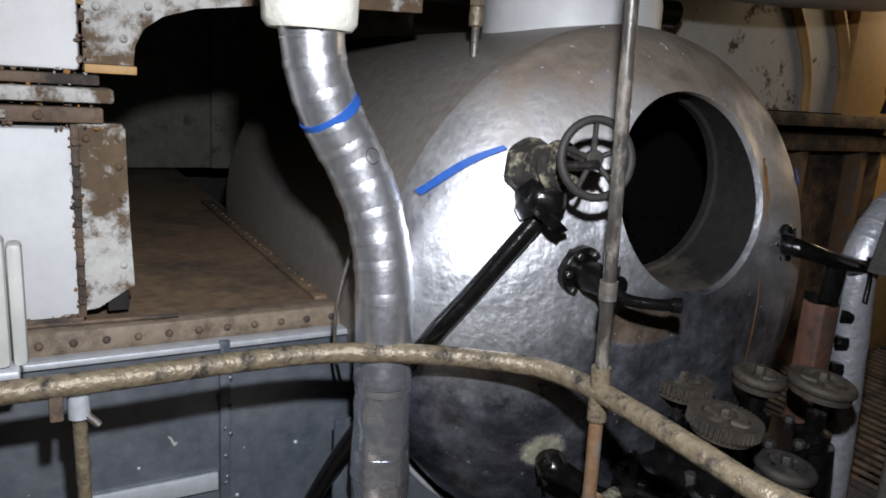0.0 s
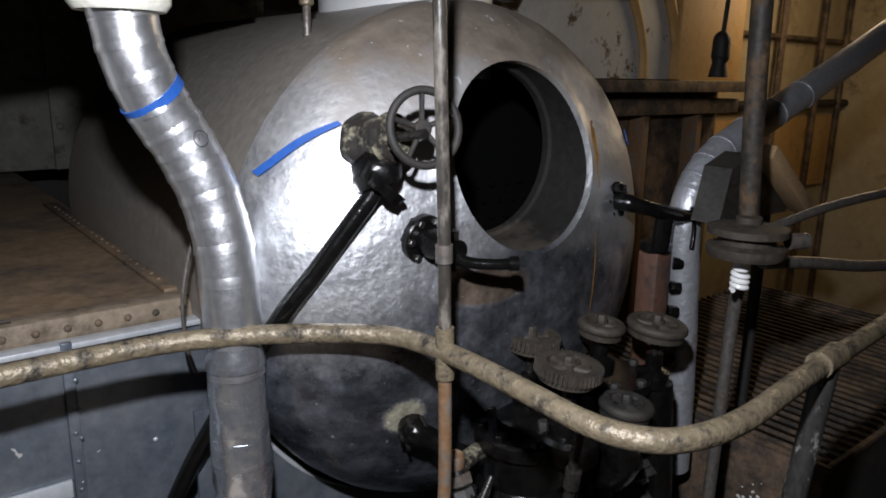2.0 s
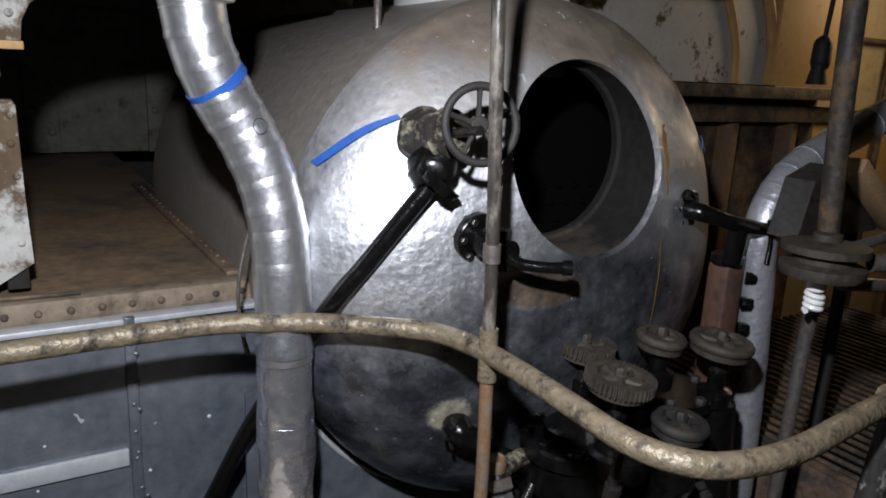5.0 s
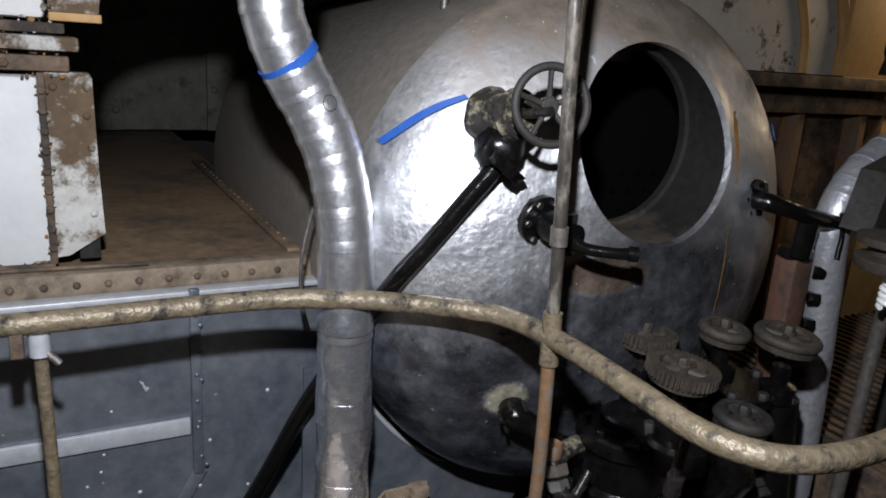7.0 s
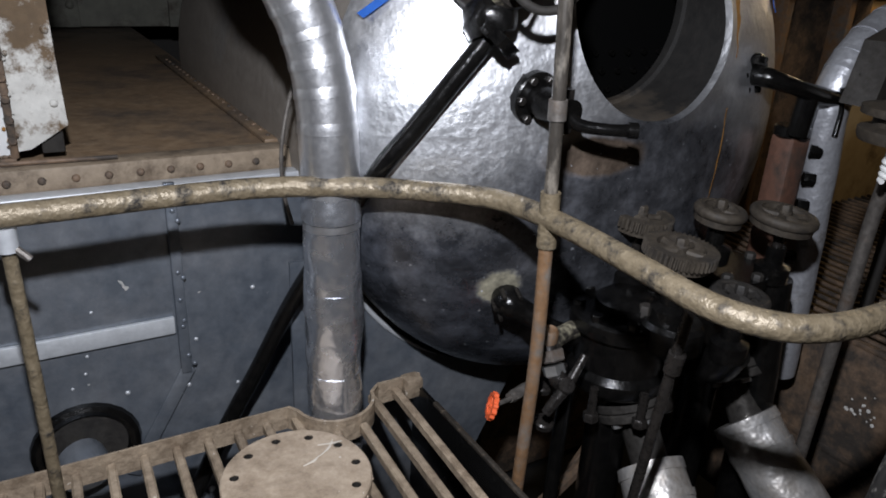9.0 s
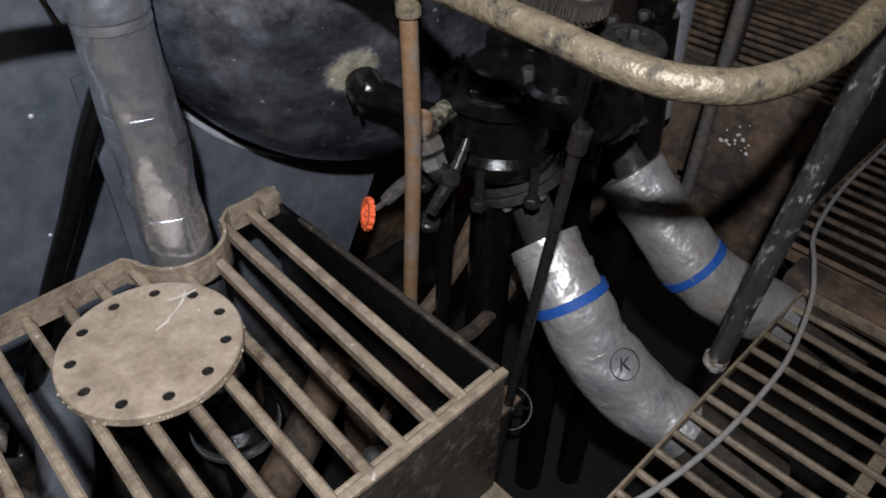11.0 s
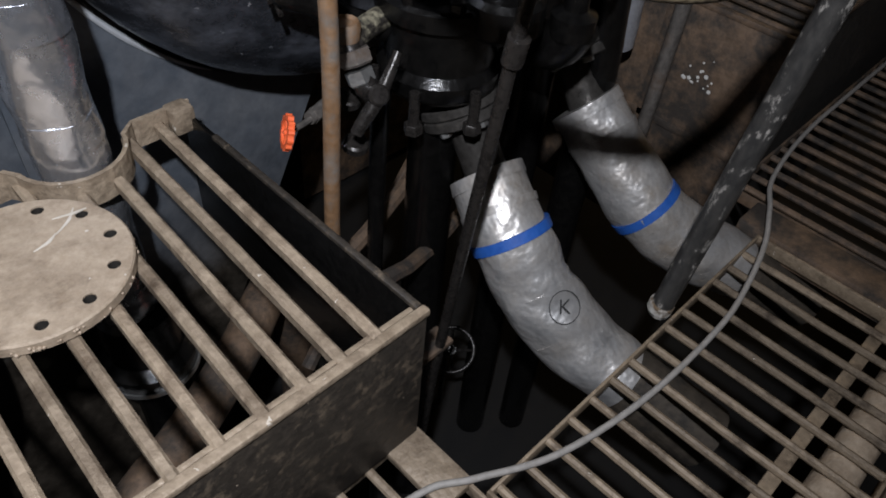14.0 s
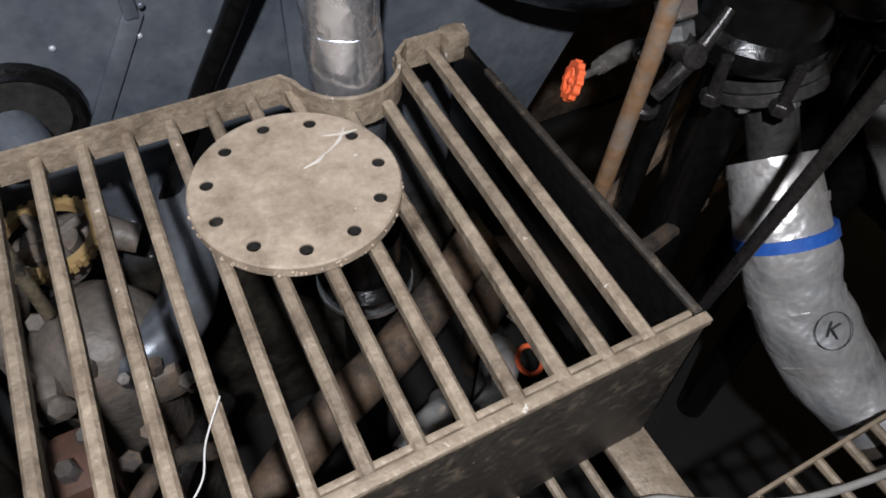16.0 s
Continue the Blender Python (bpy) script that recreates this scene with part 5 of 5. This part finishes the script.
part("spindle", new_tube([(1.506, 0.982, 0.085), (1.55, 1.03, 0.0), (1.60, 1.08, -0.10), (1.62, 1.10, -0.44)], 0.009, 8, 2), VALVE, low)

red = thing("red_valve", "small valve with an orange-red handwheel on a thin stem", "valve", (0.99, 0.99, 1.15))
handwheel_parts(red, (0.987, 0.991, 1.151), (-0.80, 0.42, 0.25), 0.025, 0.006, 5, REDWHEEL, 0, 12)
part("stem", new_tube([(0.987, 0.991, 1.151), (1.03, 1.0, 1.146), (1.09, 1.012, 1.146)], 0.006, 8, 2), GREY_PIPE, red)
part("body", new_tube([(1.045, 1.006, 1.146), (1.12, 1.02, 1.146), (1.22, 0.99, 1.15)], [0.012, 0.017, 0.018], 12, 4), GREY_PIPE, red)
part("bonnet", hexagon(bmesh.new(), (1.055, 1.008, 1.146), (1, 0.2, 0), 0.015, 0.022), GREY_PIPE, red)

lev = thing("lever_valve", "dull steel lever valve with a long handle", "valve", (1.14, 0.93, 1.16))
part("cap", lathe(bmesh.new(), [(0, 1.315), (0.024, 1.315), (0.026, 1.338), (0.022, 1.345), (0.018, 1.340), (0, 1.338)], Matrix.Translation((1.086, 0.95, 0)), 20), RUST_PIPE, lev, "worn brass cap")
part("neck", new_tube([(1.086, 0.95, 1.315), (1.087, 0.935, 1.295)], 0.019, 14, 2), VALVE, lev)
part("nut", hexagon(bmesh.new(), (1.087, 0.935, 1.30), (0.0, -0.45, -0.8), 0.030, 0.026), GREY_PIPE, lev)
part("nut", hexagon(bmesh.new(), (1.085, 0.918, 1.272), (0.05, -0.45, -0.8), 0.025, 0.024), STEEL, lev)
part("body", new_tube([(1.086, 0.915, 1.27), (1.09, 0.90, 1.245), (1.095, 0.895, 1.225)], [0.018, 0.022, 0.014], 14, 4), VALVE, lev)
part("lever", new_tube([(1.138, 0.88, 1.304), (1.115, 0.876, 1.272), (1.093, 0.874, 1.240), (1.070, 0.877, 1.212), (1.048, 0.88, 1.183)], [0.008, 0.010, 0.013, 0.013, 0.011], 12, 4), VALVE, lev)
part("boss", new_disc((1.093, 0.884, 1.24), (-0.3, -0.8, 0.45), 0.018, 0.026), VALVE, lev)
part("gland", new_disc((1.078, 0.92, 1.115), (0, -0.2, 1), 0.024, 0.02), VALVE, lev)
part("gland", new_disc((1.087, 0.95, 1.19), (0, -0.2, 1), 0.024, 0.02), VALVE, lev)
part("side_pipe", new_tube([(1.09, 0.945, 1.30), (1.13, 0.965, 1.305), (1.21, 0.99, 1.30)], 0.022, 12, 4), VALVE_PATCH, lev, "crusted branch to the pump")
part("drop_pipe", new_tube([(1.15, 0.93, 1.2), (1.16, 0.95, 1.05), (1.16, 0.96, 0.5), (1.16, 0.96, -0.4)], 0.018, 10, 4), BLACK, lev)

# ---- right-hand pipes, post, lamp ----
rp = thing("lagged_branch_pipe", "silver foil-wrapped pipe rising and turning away beside the column", "pipe", (2.04, 1.0, 1.1))
RP = [(2.06, 1.0, 0.95), (2.04, 1.0, 1.25), (2.01, 1.0, 1.55), (1.985, 1.0, 1.76), (2.02, 1.0, 1.87), (2.12, 1.0, 1.955), (2.32, 1.0, 2.035), (2.63, 1.0, 2.142), (3.2, 1.0, 2.35), (3.9, 1.0, 2.6)]
part("foil_wrap", new_tube(RP, 0.048, 24, 8, wobble=0.05), FOIL_GREY, rp)
rl = smooth_line(RP, 8)
for i in (26, 30, 33, 37, 41, 46, 51, 55):
    part("wrap_edge", new_tube([rl[i], rl[i + 1]], [0.0505, 0.048], 24, 2), FOIL_GREY, rp)

dp = thing("dark_post", "dark upright pipe with a round valve and a lamp under it", "pipe", (1.78, 0.72, 0.75))
part("upper_pipe", new_tube([(1.70, 0.70, 3.08), (1.735, 0.70, 2.3), (1.785, 0.70, 1.84)], 0.024, 14, 4), RUST_POST, dp)
part("valve_disc", lathe(bmesh.new(), [(0, 1.765), (0.085, 1.765), (0.09, 1.775), (0.09, 1.79), (0.065, 1.797), (0.065, 1.815), (0.092, 1.82), (0.092, 1.836), (0.03, 1.845), (0.03, 1.86), (0, 1.86)], Matrix.Translation((1.75, 0.68, 0)), 30), IRON_DUST, dp, "dusty round valve body")
part("arm", new_tube([(1.82, 0.68, 1.815), (2.1, 0.66, 1.85), (2.5, 0.62, 1.87), (3.2, 0.55, 1.87)], 0.013, 10, 4), GREY_PIPE, dp)
part("arm", new_tube([(1.80, 0.66, 1.745), (2.0, 0.64, 1.72), (2.4, 0.6, 1.66), (3.2, 0.55, 1.6)], 0.016, 10, 4), GREY_PIPE, dp)
part("lower_pipe", new_tube([(1.80, 0.70, 1.80), (1.842, 0.74, 1.62), (1.849, 0.75, 1.36), (1.85, 0.76, 0.6)], 0.017, 12, 4), GREY_PIPE, dp)
part("fitting", new_tube([(1.835, 0.62, 1.80), (1.88, 0.60, 1.80)], 0.02, 10, 2), GREY_PIPE, dp)
lamp = thing("spiral_lamp", "white spiral compact lamp bulb, unlit, hanging below the valve", "lamp", (1.744, 0.682, 1.68))
part("base", new_disc((1.744, 0.682, 1.728), (0, 0, 1), 0.020, 0.036, 0.004), BULB, lamp, "white plastic lamp base")
part("spiral", new_tube([(1.744 + 0.017 * math.cos(k * 0.7), 0.682 + 0.017 * math.sin(k * 0.7), 1.727 - 0.0015 * k) for k in range(32)], 0.0062, 8, 2), BULB, lamp, "white spiral glass tube")

# ---- plating and beams in the far corner ----
far = thing("hull_plating", "flaking white and ochre ship plating with curved frames", "hull plating", (3.3, 2.25, 2.05))
part("white_plate", new_box((1.9, 2.22, 2.165), (3.66, 2.25, 3.09), 0), HULL, far, "white plate with brown rust patches", smooth=False)
part("ochre_plate", new_box((3.60, 2.16, 2.165), (4.22, 2.215, 3.09), 0.004), ORANGE, far, "ochre painted plate")
part("curved_frame", new_tube([(3.16, 2.205, 2.66), (3.27, 2.205, 2.5), (3.345, 2.205, 2.33), (3.365, 2.205, 2.17)], [0.03, 0.025, 0.022, 0.025], 8, 6), ORANGE, far, "ochre rusty curved frame")
part("curved_frame", new_tube([(3.44, 2.20, 2.72), (3.56, 2.20, 2.52), (3.62, 2.20, 2.35), (3.63, 2.20, 2.17)], [0.03, 0.03, 0.03, 0.03], 8, 6), ORANGE, far, "ochre rusty curved frame")
part("girder", new_box((1.9, 2.10, 2.10), (4.25, 2.30, 2.16), 0.004), RUST, far, "rusty brown girder")
part("girder", new_box((1.9, 2.16, 1.98), (4.25, 2.30, 2.06), 0.004), RUST, far, "rusty brown girder")
part("back_plate", new_box((1.9, 2.30, -0.4), (4.25, 2.33, 2.1), 0), RUST, far, "rust-streaked brown plate", smooth=False)
for x in (2.35, 2.62, 2.95, 3.4, 3.9):
    part("stiffener", new_box((x, 2.20, 0.4), (x + 0.05, 2.298, 1.975), 0.004), RUST_PIPE, far)
bk = thing("cream_bulkhead", "dim cream painted bulkhead divided by dark pipes", "bulkhead", (5.2, 2.6, -0.4))
part("plate", new_box((4.2, 2.55, -0.4), (6.48, 2.6, 3.09), 0), CREAM, bk, smooth=False)
part("pipe", new_tube([(4.2, 2.5, 2.47), (6.48, 2.5, 2.47)], 0.018, 8, 1), RUST, bk)
part("pipe", new_tube([(4.2, 2.5, 2.0), (6.48, 2.5, 2.0)], 0.03, 8, 1), BLACK_MATT, bk)
for x in (5.3, 5.9, 6.3):
    part("pipe", new_tube([(x, 2.48, -0.3), (x, 2.48, 3.08)], 0.025, 8, 1), RUST, bk)
part("band", new_box((4.2, 2.53, 1.35), (6.48, 2.549, 1.9), 0), ORANGE, bk, "ochre painted band")
pend = thing("pendant_switch", "black pear-shaped pendant switch on a hanging cable", "switch", (3.57, 1.9, 2.2))
part("cable", new_tube([(3.60, 1.9, 3.09), (3.60, 1.9, 2.7), (3.575, 1.9, 2.38)], 0.012, 8, 4), BLACK_RUBBER, pend)
part("grip", new_tube([(3.575, 1.9, 2.40), (3.57, 1.9, 2.37), (3.57, 1.9, 2.28), (3.565, 1.9, 2.25), (3.565, 1.9, 2.18)], [0.02, 0.042, 0.045, 0.034, 0.048], 14, 4), BLACK_RUBBER, pend)
m = Matrix.Translation((2.172, 0.815, 1.903)) @ Matrix.Rotation(radians(35), 4, "Y")
single("timber_block", new_box((-0.155, -0.030, -0.026), (0.155, 0.030, 0.016), 0.005, m), WOOD, "bare timber wedge lying on a grey iron casing", "timber")
bm = bmesh.new()
f = bm.faces.new([bm.verts.new((x, 0.855, z)) for x, z in ((1.92, 1.79), (2.29, 1.79), (2.30, 1.81), (2.06, 1.975), (1.96, 1.94))])
ext = bmesh.ops.extrude_face_region(bm, geom=[f])
bmesh.ops.translate(bm, verts=[v for v in ext["geom"] if isinstance(v, bmesh.types.BMVert)], vec=(0, 0.085, 0))
single("timber_rest", bm, IRON_GREY, "dusty grey sloping iron casing under the timber", "casing", smooth=False)
single("casing_leg", new_tube([(2.27, 0.91, 0.74), (2.27, 0.91, 1.79)], 0.018, 10, 1), BLACK_MATT, "thin dark pipe leg under the casing", "pipe")

# ---- dark overhead ducts ----
single("overhead_duct", new_tube([(-1.5, 2.6, 2.85), (0.3, 2.6, 2.8), (1.6, 2.55, 2.80), (3.5, 2.6, 2.9)], 0.24, 24, 4), BLACK_MATT, "sooty black overhead duct", "duct")
single("overhead_pipe", new_tube([(0.25, 1.9, 2.52), (0.8, 1.92, 2.50), (1.1, 1.95, 2.48), (2.2, 2.0, 2.5)], 0.05, 16, 4), BLACK, "sooty black pipe under the deckhead", "pipe")
wing = thing("rear_frame", "grey-green flaking riveted frame behind the drum", "frame", (0.3, 4.2, 1.62))
part("plate", new_box((-1.5, 4.2, 1.63), (2.2, 4.23, 3.05), 0.003), FRAME_GREY, wing)
for x in (0.35, 0.95):
    strip = part("stiffener", new_box((x, 4.17, 1.63), (x + 0.16, 4.198, 3.0), 0.004), FRAME_GREY, wing)
    for k in range(9):
        part("rivet", rivet_head(bmesh.new(), (x + (0.04 if k % 2 else 0.12), 4.17, 1.74 + 0.12 * k), (0, -1, 0), 0.022), FRAME_GREY, strip)
part("stiffener", new_box((0.52, 4.175, 2.30), (0.945, 4.198, 2.38), 0.004), FRAME_GREY, wing)

# ---- machinery below the raised grating ----
mc = thing("machine_casting", "grimy brown cast machine body behind the grating", "machine", (0.18, 1.26, -0.45))
part("body", lathe(bmesh.new(), [(0, -0.45), (0.10, -0.45), (0.105, 0.45), (0.13, 0.58), (0.125, 0.66), (0.095, 0.71), (0.05, 0.735), (0, 0.74)], Matrix.Translation((0.17, 1.22, 0)), 32), CASTING, mc)
part("arm", new_tube([(0.42, 1.48, 0.56), (0.41, 1.47, 0.70), (0.40, 1.41, 0.715), (0.385, 1.32, 0.68), (0.335, 1.21, 0.66), (0.25, 1.15, 0.655), (0.17, 1.15, 0.64)], [0.045, 0.05, 0.052, 0.055, 0.055, 0.055, 0.05], 18, 6), PLATE, mc, "curved grey arm")
part("arm", new_tube([(0.03, 1.30, 0.66), (0.08, 1.40, 0.71), (0.20, 1.44, 0.72), (0.30, 1.40, 0.68)], [0.034, 0.036, 0.036, 0.03], 14, 6), CASTING, mc, "grimy pipe arm")
bm = lathe(bmesh.new(), [(0.075, 0.792), (0.092, 0.792), (0.092, 0.812), (0.075, 0.812), (0.075, 0.792)], Matrix.Translation((0.16, 1.36, 0)), 36)
for k in range(30):
    w = 2 * math.pi * k / 30
    box(bm, (0.090, -0.005, 0.794), (0.100, 0.005, 0.810), 0, Matrix.Translation((0.16, 1.36, 0)) @ Matrix.Rotation(w, 4, "Z"))
part("gear_rim", bm, OCHRE, mc, "ochre toothed rim")
part("gear_boss", new_disc((0.16, 1.36, 0.71), (0, 0, 1), 0.05, 0.09), CASTING, mc)
for k in range(4):
    w = k * math.pi / 2 + 0.4
    part("gear_arm", new_tube([(0.16, 1.36, 0.795), (0.16 + 0.078 * math.cos(w), 1.36 + 0.078 * math.sin(w), 0.802)], 0.010, 8, 1), CASTING, mc)
part("lug", new_box((0.03, 1.10, 0.60), (0.10, 1.20, 0.70), 0.02), CASTING, mc)
part("lug", new_box((0.04, 0.93, 0.46), (0.13, 1.06, 0.66), 0.025), RUST_RED, mc)
part("lug", new_box((0.22, 1.08, 0.56), (0.29, 1.14, 0.66), 0.02), CASTING, mc)
part("lug", new_box((0.0, 1.22, 0.55), (0.06, 1.34, 0.72), 0.02), CASTING, mc)
rnd = random.Random(9)
for x, y, z in ((0.20, 1.10, 0.66), (0.10, 1.08, 0.68), (0.08, 0.97, 0.66), (0.12, 1.02, 0.66), (0.06, 1.15, 0.70), (0.15, 1.12, 0.70), (0.24, 1.24, 0.71), (0.10, 1.25, 0.71), (0.25, 1.10, 0.66), (0.16, 0.98, 0.60), (0.21, 1.03, 0.58), (0.30, 1.08, 0.60), (0.03, 1.28, 0.72)):
    part("nut", hexagon(bmesh.new(), (x, y, z), (rnd.uniform(-0.4, 0.4), rnd.uniform(-0.6, 0.0), 1), rnd.uniform(0.012, 0.021), 0.03), rnd.choice((CASTING, RUST, GREY_PIPE)), mc)
part("small_pipe", new_tube([(0.30, 0.98, 0.50), (0.22, 0.97, 0.56), (0.14, 0.90, 0.58), (0.05, 0.78, 0.56)], 0.018, 10, 5), RUST, mc)
part("small_pipe", new_tube([(0.34, 1.10, 0.45), (0.28, 1.02, 0.52), (0.20, 0.92, 0.52), (0.15, 0.80, 0.48)], 0.022, 10, 5), VALVE, mc)
single("bilge_pipe", new_tube([(0.30, 0.90, 0.30), (0.495, 0.99, 0.38), (0.72, 1.08, 0.40), (0.93, 1.19, 0.42), (1.1, 1.3, 0.42), (1.16, 1.34, 0.2), (1.17, 1.35, -0.45)], 0.055, 16, 5), RUST, "rusty brown pipe crossing below the grating", "pipe")
single("bilge_pipe", new_tube([(0.64, 0.86, 0.36), (0.70, 0.89, 0.37), (0.76, 0.92, 0.35), (0.80, 0.98, 0.24), (0.81, 1.0, 0.0), (0.81, 1.0, -0.45)], 0.034, 16, 5), FOIL_DULL, "dull silver lagged pipe low in the bilge", "pipe")
single("bilge_pipe", new_tube([(0.84, 0.87, 0.36), (0.90, 0.90, 0.37), (0.96, 0.96, 0.36), (0.99, 1.05, 0.26), (0.995, 1.06, 0.0), (0.995, 1.06, -0.45)], 0.03, 14, 5), FOIL_DULL, "dull silver lagged pipe low in the bilge", "pipe")
bm = new_tube([(0.985 + 0.03 * math.cos(a), 0.915 + 0.03 * math.sin(a), 0.41 + 0.015 * math.sin(a)) for a in np.linspace(0, 2 * math.pi, 17)[:-1]], 0.006, 8, 1, closed=True)
single("red_ring", bm, REDWHEEL, "small red ring handle low in the bilge", "ring")
sock = thing("pipe_socket", "black flanged socket with a bright worn ring at the pipe foot", "pipe fitting", (0.72, 1.22, 0.5))
part("socket", lathe(bmesh.new(), [(0.05, 0.48), (0.075, 0.48), (0.105, 0.52), (0.105, 0.56), (0.082, 0.58), (0.082, 0.70), (0.066, 0.72)], Matrix.Translation((0.715, 1.218, 0)), 32), BLACK, sock)
part("ring", lathe(bmesh.new(), [(0.103, 0.512), (0.109, 0.512), (0.109, 0.524), (0.103, 0.524), (0.103, 0.512)], Matrix.Translation((0.715, 1.218, 0)), 32), STEEL, sock)
single("bilge_pipe", new_tube([(0.705, 1.215, -0.44), (0.705, 1.215, 0.3), (0.705, 1.215, 0.75)], 0.05, 16, 2), BLACK, "black riser pipe from the bilge", "pipe")
single("white_string", new_tube([(0.255, 0.60, 1.10), (0.27, 0.63, 1.098), (0.30, 0.66, 1.10), (0.315, 0.70, 1.098), (0.345, 0.745, 1.100)], 0.0010, 6, 6), CHALK, "thin white string lying on the grating", "string")
for y, z, a in ((1.05, 0.78, 0.0), (1.12, 0.62, 0.2), (0.92, 0.72, -0.15)):
    single("bilge_rod", new_tube([(1.0, y - 0.1, z - a), (1.3, y, z), (1.9, y + 0.25, z + a)], 0.018, 8, 3), RUST, "rusty rod linkage below the walkway", "rod")

tagged(single("under_pipe", new_tube([(0.95, -0.005, 0.692), (1.4, -0.005, 0.69), (1.9, -0.005, 0.692), (3.8, -0.005, 0.692)], 0.040, 16, 4, wobble=0.05), FLANGE, "dusty lagged pipe below the walkway grating", "pipe"))

single("flat_bearer", new_box((0.95, 0.066, 0.722), (1.90, 0.094, 0.734), 0.002), GRATE_DARK, "brown flat bar under the walkway bars", "beam")
